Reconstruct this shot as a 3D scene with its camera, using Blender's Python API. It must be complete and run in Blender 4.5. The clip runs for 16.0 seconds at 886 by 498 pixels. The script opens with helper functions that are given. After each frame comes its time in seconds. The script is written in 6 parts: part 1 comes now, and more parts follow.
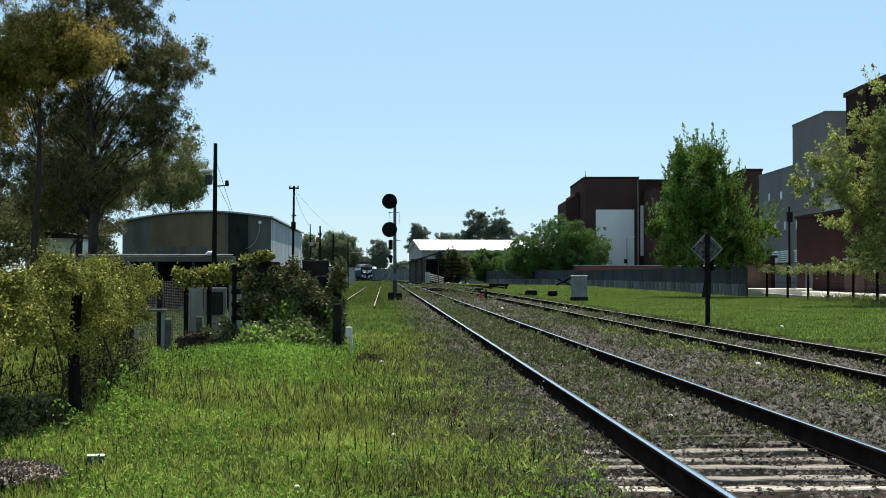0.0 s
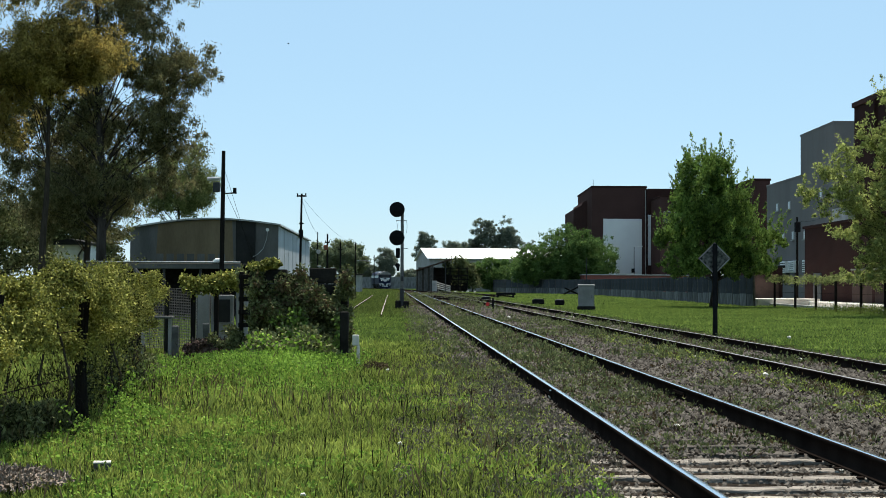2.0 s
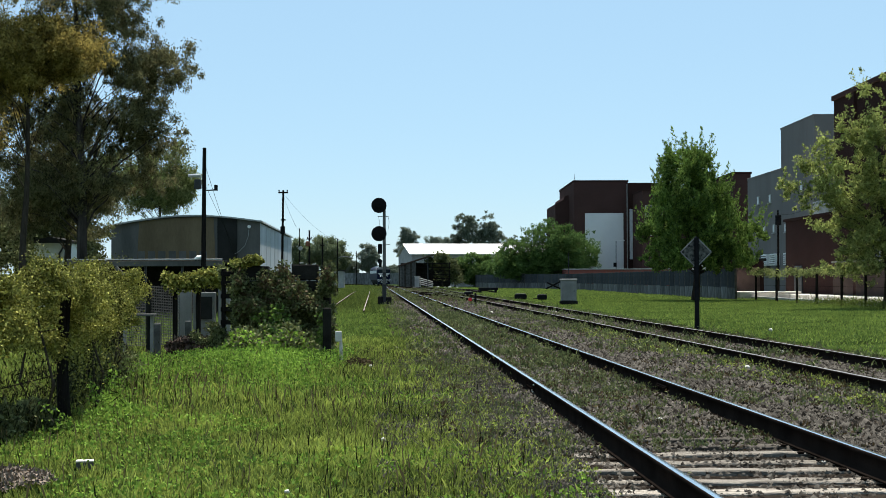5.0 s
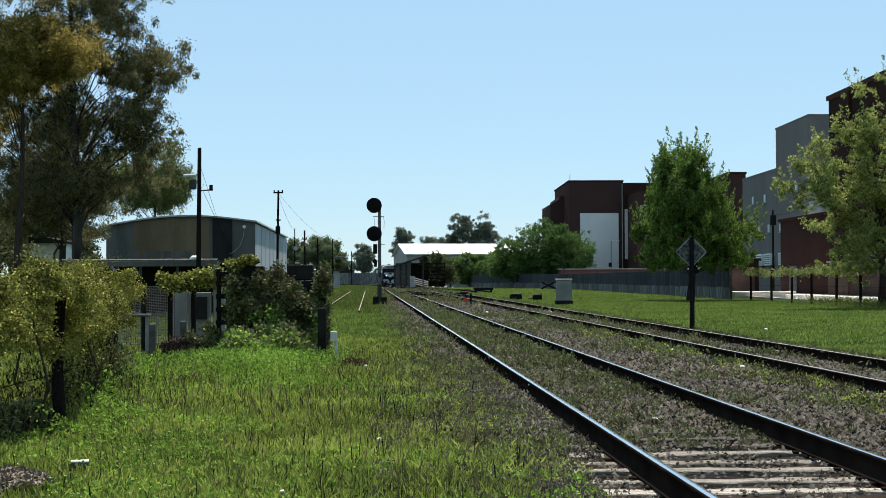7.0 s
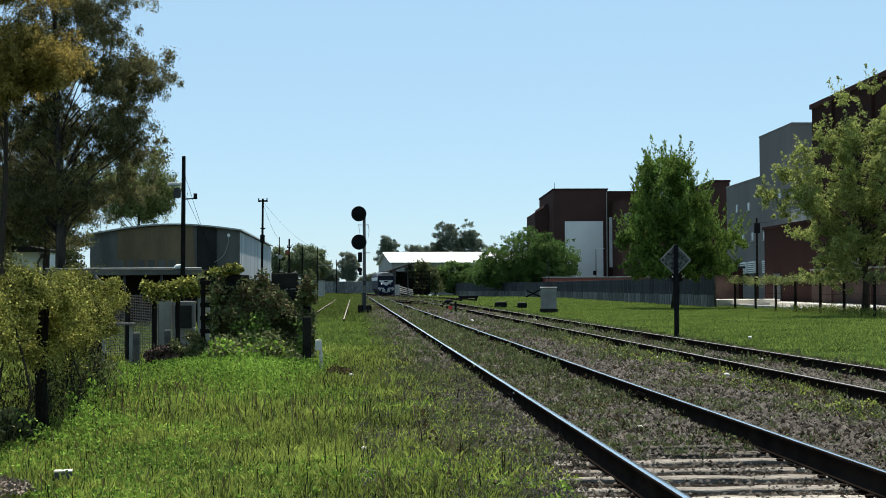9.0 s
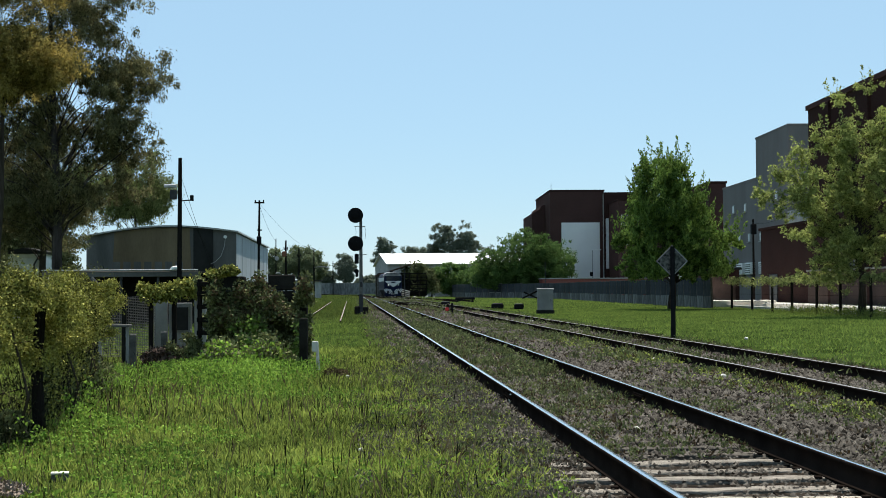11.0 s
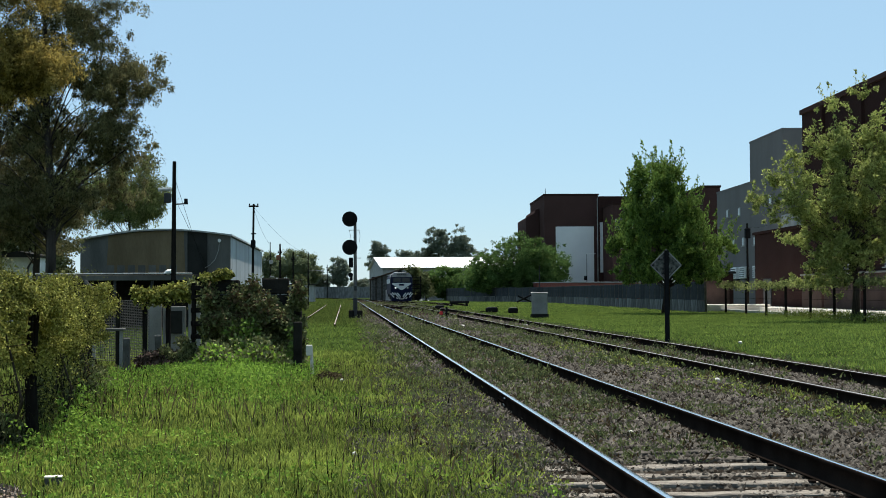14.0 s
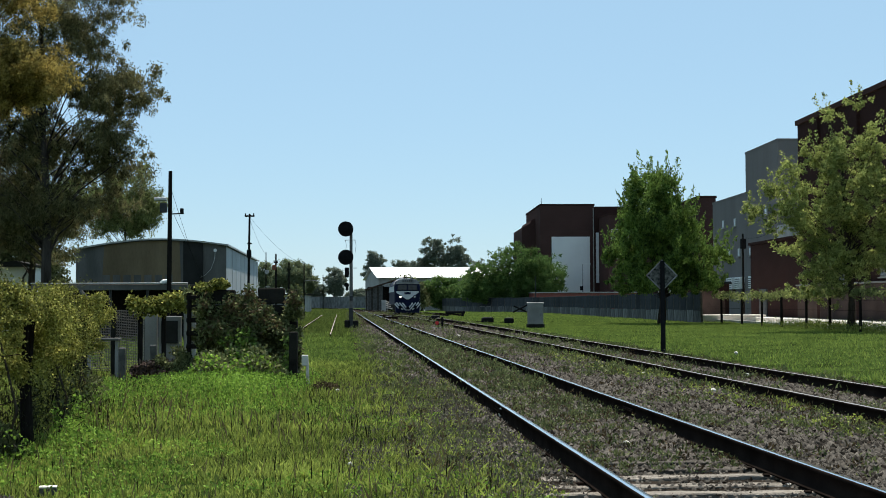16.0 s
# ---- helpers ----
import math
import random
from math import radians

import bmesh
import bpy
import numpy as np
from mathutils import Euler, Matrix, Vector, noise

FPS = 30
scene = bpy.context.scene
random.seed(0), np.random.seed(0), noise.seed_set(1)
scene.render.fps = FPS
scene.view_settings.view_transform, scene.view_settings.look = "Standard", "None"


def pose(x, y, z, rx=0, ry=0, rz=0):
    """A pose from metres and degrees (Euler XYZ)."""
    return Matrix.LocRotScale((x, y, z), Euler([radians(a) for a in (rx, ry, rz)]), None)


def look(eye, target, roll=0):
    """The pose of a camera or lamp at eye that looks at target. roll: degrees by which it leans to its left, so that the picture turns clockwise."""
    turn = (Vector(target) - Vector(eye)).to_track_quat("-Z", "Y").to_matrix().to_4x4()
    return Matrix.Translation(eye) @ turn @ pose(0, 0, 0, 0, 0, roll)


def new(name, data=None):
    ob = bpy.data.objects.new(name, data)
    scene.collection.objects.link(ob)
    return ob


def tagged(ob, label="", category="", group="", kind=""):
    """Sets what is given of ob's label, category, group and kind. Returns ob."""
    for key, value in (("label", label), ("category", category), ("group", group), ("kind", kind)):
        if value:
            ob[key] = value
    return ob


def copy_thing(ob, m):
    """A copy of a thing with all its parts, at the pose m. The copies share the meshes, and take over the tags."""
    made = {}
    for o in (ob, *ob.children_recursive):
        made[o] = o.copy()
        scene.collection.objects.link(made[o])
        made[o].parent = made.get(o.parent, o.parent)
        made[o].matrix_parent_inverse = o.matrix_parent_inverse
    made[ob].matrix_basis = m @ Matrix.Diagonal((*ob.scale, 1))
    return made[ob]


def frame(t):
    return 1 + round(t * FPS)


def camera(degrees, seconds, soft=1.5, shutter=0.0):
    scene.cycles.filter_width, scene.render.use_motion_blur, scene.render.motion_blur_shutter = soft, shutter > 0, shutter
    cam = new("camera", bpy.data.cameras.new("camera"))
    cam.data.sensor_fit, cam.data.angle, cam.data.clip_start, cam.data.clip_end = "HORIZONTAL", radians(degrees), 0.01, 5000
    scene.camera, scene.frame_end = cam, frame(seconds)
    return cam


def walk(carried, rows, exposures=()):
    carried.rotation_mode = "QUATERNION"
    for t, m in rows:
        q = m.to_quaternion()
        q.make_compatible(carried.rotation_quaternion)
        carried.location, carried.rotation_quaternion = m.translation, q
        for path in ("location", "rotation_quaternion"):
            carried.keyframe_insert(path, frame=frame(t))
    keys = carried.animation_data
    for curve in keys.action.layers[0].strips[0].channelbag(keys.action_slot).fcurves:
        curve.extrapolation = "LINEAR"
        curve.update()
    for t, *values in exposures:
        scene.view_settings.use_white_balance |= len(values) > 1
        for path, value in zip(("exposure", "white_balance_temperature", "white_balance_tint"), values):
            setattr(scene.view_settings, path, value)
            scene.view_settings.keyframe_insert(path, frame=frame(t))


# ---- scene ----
import itertools

# lens and the standing camera's small turns: seconds, yaw, pitch, roll
EYE = (0.0, 0.0, 1.52)
PATH = [
    (0, 0.000, 1.121, 0.000), (0.5, 0.182, 1.230, 0.005), (1, 0.279, 1.204, -0.053),
    (1.5, 0.593, 1.394, -0.390), (2, 0.307, 1.484, -0.287), (2.5, 0.017, 1.443, 0.054),
    (3, -0.165, 1.050, 0.327), (3.5, -0.320, 1.003, 0.283), (4, -0.404, 1.244, 0.119),
    (6.5, -0.545, 1.302, 0.239), (7, -0.657, 1.291, 0.183), (7.5, -0.915, 1.478, 0.197),
    (8, -1.034, 1.445, 0.322), (8.5, -1.297, 1.784, 0.120), (9, -1.310, 1.646, 0.266),
    (11.5, -1.563, 1.745, 0.367), (12, -1.759, 1.793, 0.380),
    (12.5, -1.745, 1.869, 0.306), (13, -1.661, 1.969, 0.356), (13.5, -1.681, 1.943, 0.310),
    (14, -1.701, 1.870, 0.284), (14.5, -2.014, 2.066, 0.087), (15, -1.672, 1.961, 0.008),
    (15.5, -1.632, 2.092, 0.029), (16, -1.878, 2.303, 0.225),
]
cam = camera(36.9, 16.0, soft=0.6)
walk(cam, [(t, pose(*EYE, 90 + p, r, y)) for t, y, p, r in PATH], exposures=[(0.0, 1.10), (6.5, 1.08), (11.5, 1.02), (16.0, 0.97)])

# ---- sky and sun ----
SUN_EL, SUN_AZ = 62.0, 8.0          # degrees; azimuth clockwise from straight ahead (+y)
world = bpy.data.worlds.new("sky")
scene.world = world
world.use_nodes = True
wn = world.node_tree.nodes
sky = wn.new("ShaderNodeTexSky")
sky.sky_type = "NISHITA"
sky.sun_disc = False
sky.sun_elevation, sky.sun_rotation = radians(SUN_EL), radians(SUN_AZ)
sky.air_density, sky.dust_density, sky.ozone_density = 1.0, 0.0, 5.0
wn["Background"].inputs["Strength"].default_value = 0.0525
# thin even haze over the clear sky
haze = wn.new("ShaderNodeMix")
haze.data_type = "RGBA"
haze.inputs[0].default_value = 0.6
haze.inputs[7].default_value = (4.85, 7.45, 9.25, 1)
world.node_tree.links.new(sky.outputs[0], haze.inputs[6])
world.node_tree.links.new(haze.outputs[2], wn["Background"].inputs["Color"])
sun = new("sun", bpy.data.lights.new("sun", "SUN"))
sun.data.energy, sun.data.angle, sun.data.color = 5.0, radians(0.55), (1.0, 0.95, 0.86)
sd = Vector((math.sin(radians(SUN_AZ)) * math.cos(radians(SUN_EL)), math.cos(radians(SUN_AZ)) * math.cos(radians(SUN_EL)), math.sin(radians(SUN_EL))))
sun.matrix_world = look(sd * 50, (0, 0, 0))


# ---- materials ----
def shade(c, k):
    return tuple(min(1.0, v * k) for v in c[:3]) + (1.0,)


def mat(name, col, rough=0.85, metal=0.0, var=0.25, scale=3.0, bump=0.3, bscale=60.0, col2=None, stretch=(1, 1, 1), island=0.0, obrandom=0.0, dist=0.02, spec=None):
    """A two-scale procedural surface in object space: broad stains, fine grain, fine relief."""
    m = bpy.data.materials.new(name)
    m.use_nodes = True
    n, l = m.node_tree.nodes, m.node_tree.links
    b = n["Principled BSDF"]
    b.inputs["Roughness"].default_value, b.inputs["Metallic"].default_value = rough, metal
    b.inputs["Specular IOR Level"].default_value = (0.015 if rough > 0.68 else 0.3) if spec is None else spec
    co, mp = n.new("ShaderNodeTexCoord"), n.new("ShaderNodeMapping")
    mp.inputs["Scale"].default_value = stretch
    l.new(co.outputs["Object"], mp.inputs["Vector"])
    big, fine = n.new("ShaderNodeTexNoise"), n.new("ShaderNodeTexNoise")
    big.inputs["Scale"].default_value, big.inputs["Detail"].default_value = scale, 6
    fine.inputs["Scale"].default_value, fine.inputs["Detail"].default_value = bscale, 3
    l.new(mp.outputs[0], big.inputs["Vector"]), l.new(mp.outputs[0], fine.inputs["Vector"])
    ramp = n.new("ShaderNodeValToRGB")
    ramp.color_ramp.elements[0].position, ramp.color_ramp.elements[1].position = 0.32, 0.68
    ramp.color_ramp.elements[0].color = shade(col, 1 - var)
    ramp.color_ramp.elements[1].color = shade(col2 or col, 1 + var)
    l.new(big.outputs["Fac"], ramp.inputs["Fac"])
    hsv = n.new("ShaderNodeHueSaturation")
    l.new(ramp.outputs["Color"], hsv.inputs["Color"])
    val = n.new("ShaderNodeMath")
    val.operation = "MULTIPLY_ADD"
    l.new(fine.outputs["Fac"], val.inputs[0])
    val.inputs[1].default_value, val.inputs[2].default_value = var * 1.6, 1 - var * 0.8
    last = val.outputs[0]
    for amount, node, sock in ((island, "ShaderNodeNewGeometry", "Random Per Island"), (obrandom, "ShaderNodeObjectInfo", "Random")):
        if amount:
            g, k = n.new(node), n.new("ShaderNodeMath")
            k.operation = "MULTIPLY_ADD"
            l.new(g.outputs[sock], k.inputs[0])
            k.inputs[1].default_value, k.inputs[2].default_value = 2 * amount, 1 - amount
            mul = n.new("ShaderNodeMath")
            mul.operation = "MULTIPLY"
            l.new(last, mul.inputs[0]), l.new(k.outputs[0], mul.inputs[1])
            last = mul.outputs[0]
    l.new(last, hsv.inputs["Value"])
    l.new(hsv.outputs[0], b.inputs["Base Color"])
    if bump:
        bp = n.new("ShaderNodeBump")
        bp.inputs["Strength"].default_value, bp.inputs["Distance"].default_value = bump, dist
        l.new(fine.outputs["Fac"], bp.inputs["Height"])
        l.new(bp.outputs[0], b.inputs["Normal"])
    return m


def leaf_mat(name, lo, hi, through_light=0.35, gloss=0.62):
    """Leaves and blades: colour varies leaf by leaf, and some light passes through."""
    m = bpy.data.materials.new(name)
    m.use_nodes = True
    n, l = m.node_tree.nodes, m.node_tree.links
    b, out = n["Principled BSDF"], n["Material Output"]
    g, ramp = n.new("ShaderNodeNewGeometry"), n.new("ShaderNodeValToRGB")
    ramp.color_ramp.elements[0].color, ramp.color_ramp.elements[1].color = (*lo, 1), (*hi, 1)
    co, big = n.new("ShaderNodeTexCoord"), n.new("ShaderNodeTexNoise")
    big.inputs["Scale"].default_value = 0.55
    l.new(co.outputs["Object"], big.inputs["Vector"])
    mx = n.new("ShaderNodeMath")
    mx.operation = "MULTIPLY_ADD"
    l.new(big.outputs["Fac"], mx.inputs[0])
    mx.inputs[1].default_value = 0.9
    sub = n.new("ShaderNodeMath")
    sub.operation = "MULTIPLY_ADD"
    l.new(g.outputs["Random Per Island"], sub.inputs[0])
    sub.inputs[1].default_value, sub.inputs[2].default_value = 0.7, -0.3
    l.new(sub.outputs[0], mx.inputs[2])
    l.new(mx.outputs[0], ramp.inputs["Fac"])
    l.new(ramp.outputs[0], b.inputs["Base Color"])
    b.inputs["Roughness"].default_value = gloss
    b.inputs["Specular IOR Level"].default_value = 0.02
    tr, mix = n.new("ShaderNodeBsdfTranslucent"), n.new("ShaderNodeMixShader")
    l.new(ramp.outputs[0], tr.inputs["Color"])
    mix.inputs[0].default_value = through_light
    l.new(b.outputs[0], mix.inputs[1]), l.new(tr.outputs[0], mix.inputs[2])
    l.new(mix.outputs[0], out.inputs["Surface"])
    return m


def brick_mat(name, a, b2, mortar, size=1.0):
    m = mat(name, a, rough=0.9, var=0.18, scale=0.35, bscale=25, bump=0.25)
    n, l = m.node_tree.nodes, m.node_tree.links
    br, co, mp = n.new("ShaderNodeTexBrick"), n.new("ShaderNodeTexCoord"), n.new("ShaderNodeMapping")
    sep, add, com = n.new("ShaderNodeSeparateXYZ"), n.new("ShaderNodeMath"), n.new("ShaderNodeCombineXYZ")
    l.new(co.outputs["Object"], sep.inputs[0])
    l.new(sep.outputs[0], add.inputs[0]), l.new(sep.outputs[1], add.inputs[1])
    l.new(add.outputs[0], com.inputs[0]), l.new(sep.outputs[2], com.inputs[1])
    br.inputs["Scale"].default_value = size
    br.inputs["Brick Width"].default_value, br.inputs["Row Height"].default_value, br.inputs["Mortar Size"].default_value = 0.25, 0.075, 0.01
    br.inputs["Color1"].default_value, br.inputs["Color2"].default_value, br.inputs["Mortar"].default_value = (*a, 1), (*b2, 1), (*mortar, 1)
    l.new(com.outputs[0], br.inputs["Vector"])
    hsv = [x for x in n if x.bl_idname == "ShaderNodeHueSaturation"][0]
    ramp = [x for x in n if x.bl_idname == "ShaderNodeValToRGB"][0]
    mix = n.new("ShaderNodeMix")
    mix.data_type = "RGBA"
    mix.inputs[0].default_value = 0.5
    l.new(ramp.outputs[0], mix.inputs[6]), l.new(br.outputs[0], mix.inputs[7])
    l.new(mix.outputs[2], hsv.inputs["Color"])
    return m


# soil darkened to carry the shadow between the grass blades
M_GROUND = mat("grassy_soil", (0.013, 0.022, 0.006), rough=0.95, var=0.35, scale=0.6, bscale=25, bump=0.6, col2=(0.028, 0.044, 0.011), dist=0.05, spec=0.0)
# bed dirt darkened so the gaps between stones read as shade
M_BALLAST = mat("ballast_dirt", (0.012, 0.010, 0.008), rough=0.95, var=0.4, scale=1.3, bscale=45, bump=0.8, col2=(0.026, 0.021, 0.017), dist=0.04, spec=0.0)
M_STONE = mat("ballast_stone", (0.046, 0.042, 0.037), rough=0.9, var=0.3, scale=4, bscale=60, bump=0.3, island=0.9, spec=0.0)
M_PALE = mat("pale_stone", (0.50, 0.48, 0.44), rough=0.8, var=0.12, scale=10, bscale=60, bump=0.3)
M_SLEEPER = mat("weathered_sleeper", (0.255, 0.228, 0.196), rough=0.9, var=0.45, scale=3, bscale=24, bump=0.8, stretch=(1, 9, 9), obrandom=0.35)
M_SLEEPER_MID = mat("grimy_grey_sleeper", (0.085, 0.076, 0.066), rough=0.95, var=0.4, scale=3, bscale=30, bump=0.5, stretch=(1, 9, 9), obrandom=0.3)
M_SLEEPER_DK = mat("dark_dirty_sleeper", (0.05, 0.043, 0.035), rough=0.95, var=0.35, scale=3, bscale=30, bump=0.4)
# dark rust, deepened by the shade of the rail sides in its colour
M_RUST = mat("rusty_rail_side", (0.016, 0.012, 0.010), rough=0.95, var=0.3, scale=3, bscale=50, bump=0.3, spec=0.0)
M_RAILTOP = mat("polished_rail_head", (0.74, 0.76, 0.79), rough=0.17, metal=1.0, var=0.12, scale=1.0, bscale=40, bump=0.03, stretch=(30, 0.3, 1))
M_DULLRAIL = mat("dull_rail_head", (0.10, 0.10, 0.105), rough=0.5, metal=0.6, var=0.2, scale=1.0, bscale=40, bump=0.03, stretch=(30, 0.3, 1))
M_CONC_MID = mat("dirty_grey_concrete", (0.085, 0.083, 0.078), rough=0.95, var=0.35, scale=3, bscale=30, bump=0.3)
M_OLDRAIL = mat("old_rail_head", (0.15, 0.12, 0.09), rough=0.6, metal=0.3, var=0.2, scale=2, bscale=40, bump=0.1)
M_CONC = mat("grey_concrete", (0.22, 0.215, 0.205), rough=0.9, var=0.22, scale=1.2, bscale=30, bump=0.3, obrandom=0.12)
M_CONC_LT = mat("pale_concrete", (0.33, 0.325, 0.31), rough=0.9, var=0.2, scale=1.0, bscale=30, bump=0.3, obrandom=0.1)
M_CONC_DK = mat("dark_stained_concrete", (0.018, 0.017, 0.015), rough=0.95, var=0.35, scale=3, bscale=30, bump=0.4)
M_BLACK = mat("matt_black_paint", (0.012, 0.012, 0.013), rough=0.7, var=0.2, scale=5, bscale=60, bump=0.1)
M_DARKMETAL = mat("dark_painted_metal", (0.035, 0.036, 0.038), rough=0.55, metal=0.3, var=0.25, scale=6, bscale=60, bump=0.1)
M_GREYMETAL = mat("galvanised_metal", (0.36, 0.37, 0.37), rough=0.5, metal=0.6, var=0.2, scale=4, bscale=60, bump=0.1)
M_WHITE = mat("off_white_paint", (0.74, 0.74, 0.72), rough=0.6, var=0.08, scale=2, bscale=40, bump=0.1)
M_POLE = mat("dark_creosoted_wood", (0.014, 0.012, 0.011), rough=0.9, var=0.35, scale=4, bscale=20, bump=0.4, stretch=(6, 6, 0.5))
M_BRICKDK = brick_mat("dark_red_brick", (0.037, 0.018, 0.0155), (0.029, 0.0145, 0.013), (0.04, 0.030, 0.027))
M_BRICKBR = brick_mat("brown_brick", (0.062, 0.032, 0.029), (0.050, 0.027, 0.024), (0.07, 0.05, 0.045))
M_PLINTH = mat("dusty_brown_plinth", (0.062, 0.044, 0.039), rough=0.95, var=0.25, scale=0.5, bscale=10, bump=0.2)
M_GREYWALL = mat("grey_render_wall", (0.172, 0.157, 0.152), rough=0.9, var=0.10, scale=0.3, bscale=8, bump=0.15, stretch=(1, 1, 0.25))
M_PANEL = mat("white_wall_panel", (0.66, 0.66, 0.66), rough=0.7, var=0.05, scale=0.3, bscale=10, bump=0.05)
M_OLIVE = mat("stained_olive_sheeting", (0.155, 0.118, 0.075), rough=0.85, var=0.2, scale=0.6, bscale=12, bump=0.2, stretch=(1, 1, 0.3))
M_FENCESHEET = mat("blue_grey_fence_sheet", (0.066, 0.071, 0.080), rough=0.8, var=0.3, scale=0.7, bscale=12, bump=0.2, stretch=(1, 1, 0.25), obrandom=0.18)
M_FENCEBASE = mat("stained_fence_concrete", (0.118, 0.120, 0.120), rough=0.95, var=0.35, scale=2.2, bscale=20, bump=0.4, stretch=(1, 1, 0.4), obrandom=0.3)
M_GREYSHEET = mat("weathered_grey_sheeting", (0.115, 0.112, 0.108), rough=0.8, var=0.25, scale=0.7, bscale=12, bump=0.2, stretch=(1, 1, 0.25))
M_DARKSHEET = mat("dark_grey_sheeting", (0.026, 0.026, 0.025), rough=0.8, var=0.3, scale=0.7, bscale=12, bump=0.2)
# pale blue puts the skylight on the shed's track side into the sheeting
M_SKYLITSHEET = mat("pale_blue_sheeting", (0.42, 0.45, 0.47), rough=0.7, var=0.12, scale=0.5, bscale=12, bump=0.15, stretch=(1, 1, 0.25))
M_ROOFWHITE = mat("bright_zinc_roof", (0.80, 0.80, 0.80), rough=0.42, metal=0.15, var=0.06, scale=0.4, bscale=10, bump=0.05)
M_ROOFBROWN = mat("rusty_brown_roof", (0.10, 0.062, 0.05), rough=0.85, var=0.3, scale=0.8, bscale=12, bump=0.2)
M_GLASS = mat("dark_window_glass", (0.02, 0.025, 0.03), rough=0.08, var=0.1, scale=2, bump=0)
M_PANE = mat("pale_frosted_pane", (0.5, 0.52, 0.53), rough=0.3, var=0.1, scale=2, bump=0)
# peeling bark toned down, the crown's shade being in its colour
M_BARK = mat("peeling_pale_bark", (0.030, 0.025, 0.021), rough=0.9, var=0.45, scale=1.2, bscale=14, bump=0.6, col2=(0.065, 0.055, 0.048), stretch=(3, 3, 0.4))
M_BARKDK = mat("dark_bark", (0.045, 0.036, 0.028), rough=0.95, var=0.35, scale=4, bscale=20, bump=0.6, stretch=(4, 4, 0.6))
M_NAVY = mat("navy_blue_paint", (0.007, 0.010, 0.030), rough=0.6, var=0.15, scale=1.5, bscale=30, bump=0.03, spec=0.08)
M_LOCOWHITE = mat("dusty_white_paint", (0.52, 0.53, 0.54), rough=0.5, var=0.12, scale=1.5, bscale=20, bump=0.03)
M_LOCOGREY = mat("pale_grey_roof_paint", (0.45, 0.47, 0.48), rough=0.5, var=0.15, scale=1.5, bscale=20, bump=0.03)
M_RED = mat("red_enamel", (0.55, 0.03, 0.03), rough=0.4, var=0.1, scale=6, bscale=60, bump=0.05)
M_DIRT = mat("dry_brown_litter", (0.19, 0.155, 0.125), rough=0.95, var=0.4, scale=4, bscale=40, bump=0.7, island=0.4)
M_PATH = mat("pale_kerb_concrete", (0.55, 0.52, 0.47), rough=0.9, var=0.15, scale=0.8, bscale=20, bump=0.2)
M_TILE = mat("terracotta_roof", (0.20, 0.085, 0.055), rough=0.85, var=0.3, scale=1.5, bscale=14, bump=0.2)
M_LAMP = bpy.data.materials.new("lit_headlamp")
M_LAMP.use_nodes = True
M_LAMP.node_tree.nodes["Principled BSDF"].inputs["Emission Color"].default_value = (1.0, 0.95, 0.85, 1)
M_LAMP.node_tree.nodes["Principled BSDF"].inputs["Emission Strength"].default_value = 2.5

L_GRASS = leaf_mat("grass_blades", (0.020, 0.042, 0.009), (0.435, 0.505, 0.112), 0.3)
L_FIELD = leaf_mat("field_grass_blades", (0.046, 0.080, 0.018), (0.245, 0.325, 0.072), 0.33)
L_ROUGH = leaf_mat("dull_rough_grass", (0.032, 0.052, 0.012), (0.165, 0.205, 0.050), 0.3)
L_BEDWEED = leaf_mat("ballast_weed_leaves", (0.020, 0.030, 0.013), (0.195, 0.220, 0.092), 0.22)
L_RUSSET = leaf_mat("russet_weed_leaves", (0.020, 0.016, 0.010), (0.120, 0.088, 0.046), 0.15)
L_LITTER = leaf_mat("pale_dead_leaves", (0.035, 0.032, 0.025), (0.190, 0.172, 0.132), 0.1)
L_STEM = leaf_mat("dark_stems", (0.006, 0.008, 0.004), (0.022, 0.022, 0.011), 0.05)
L_DRY = leaf_mat("dry_stems", (0.075, 0.062, 0.032), (0.165, 0.135, 0.070), 0.2)
L_WEED = leaf_mat("broadleaf_weed", (0.028, 0.064, 0.012), (0.265, 0.420, 0.066), 0.3)
L_IVY = leaf_mat("dark_ivy", (0.008, 0.012, 0.006), (0.225, 0.245, 0.105), 0.12)
L_VINE = leaf_mat("yellow_green_vine", (0.012, 0.016, 0.006), (0.405, 0.400, 0.096), 0.1)
L_EUC = leaf_mat("eucalyptus_leaves", (0.020, 0.023, 0.011), (0.250, 0.232, 0.108), 0.32)
L_GUM = leaf_mat("light_gum_leaves", (0.036, 0.050, 0.017), (0.240, 0.276, 0.102), 0.40)
L_GOLD = leaf_mat("olive_gold_foliage", (0.050, 0.040, 0.012), (0.430, 0.335, 0.095), 0.36)
L_MAPLE = leaf_mat("fresh_green_leaves", (0.009, 0.024, 0.009), (0.225, 0.335, 0.072), 0.25)
L_LIGHT = leaf_mat("light_green_leaves", (0.034, 0.052, 0.014), (0.450, 0.500, 0.160), 0.4)
L_BUSH = leaf_mat("dense_green_leaves", (0.018, 0.042, 0.015), (0.161, 0.252, 0.070), 0.28)
# both far leaf colours are lightened to hold the air's haze
L_YARD = leaf_mat("yard_tree_leaves", (0.070, 0.090, 0.055), (0.205, 0.240, 0.125), 0.3)
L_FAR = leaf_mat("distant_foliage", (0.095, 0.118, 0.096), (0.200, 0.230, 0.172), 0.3)


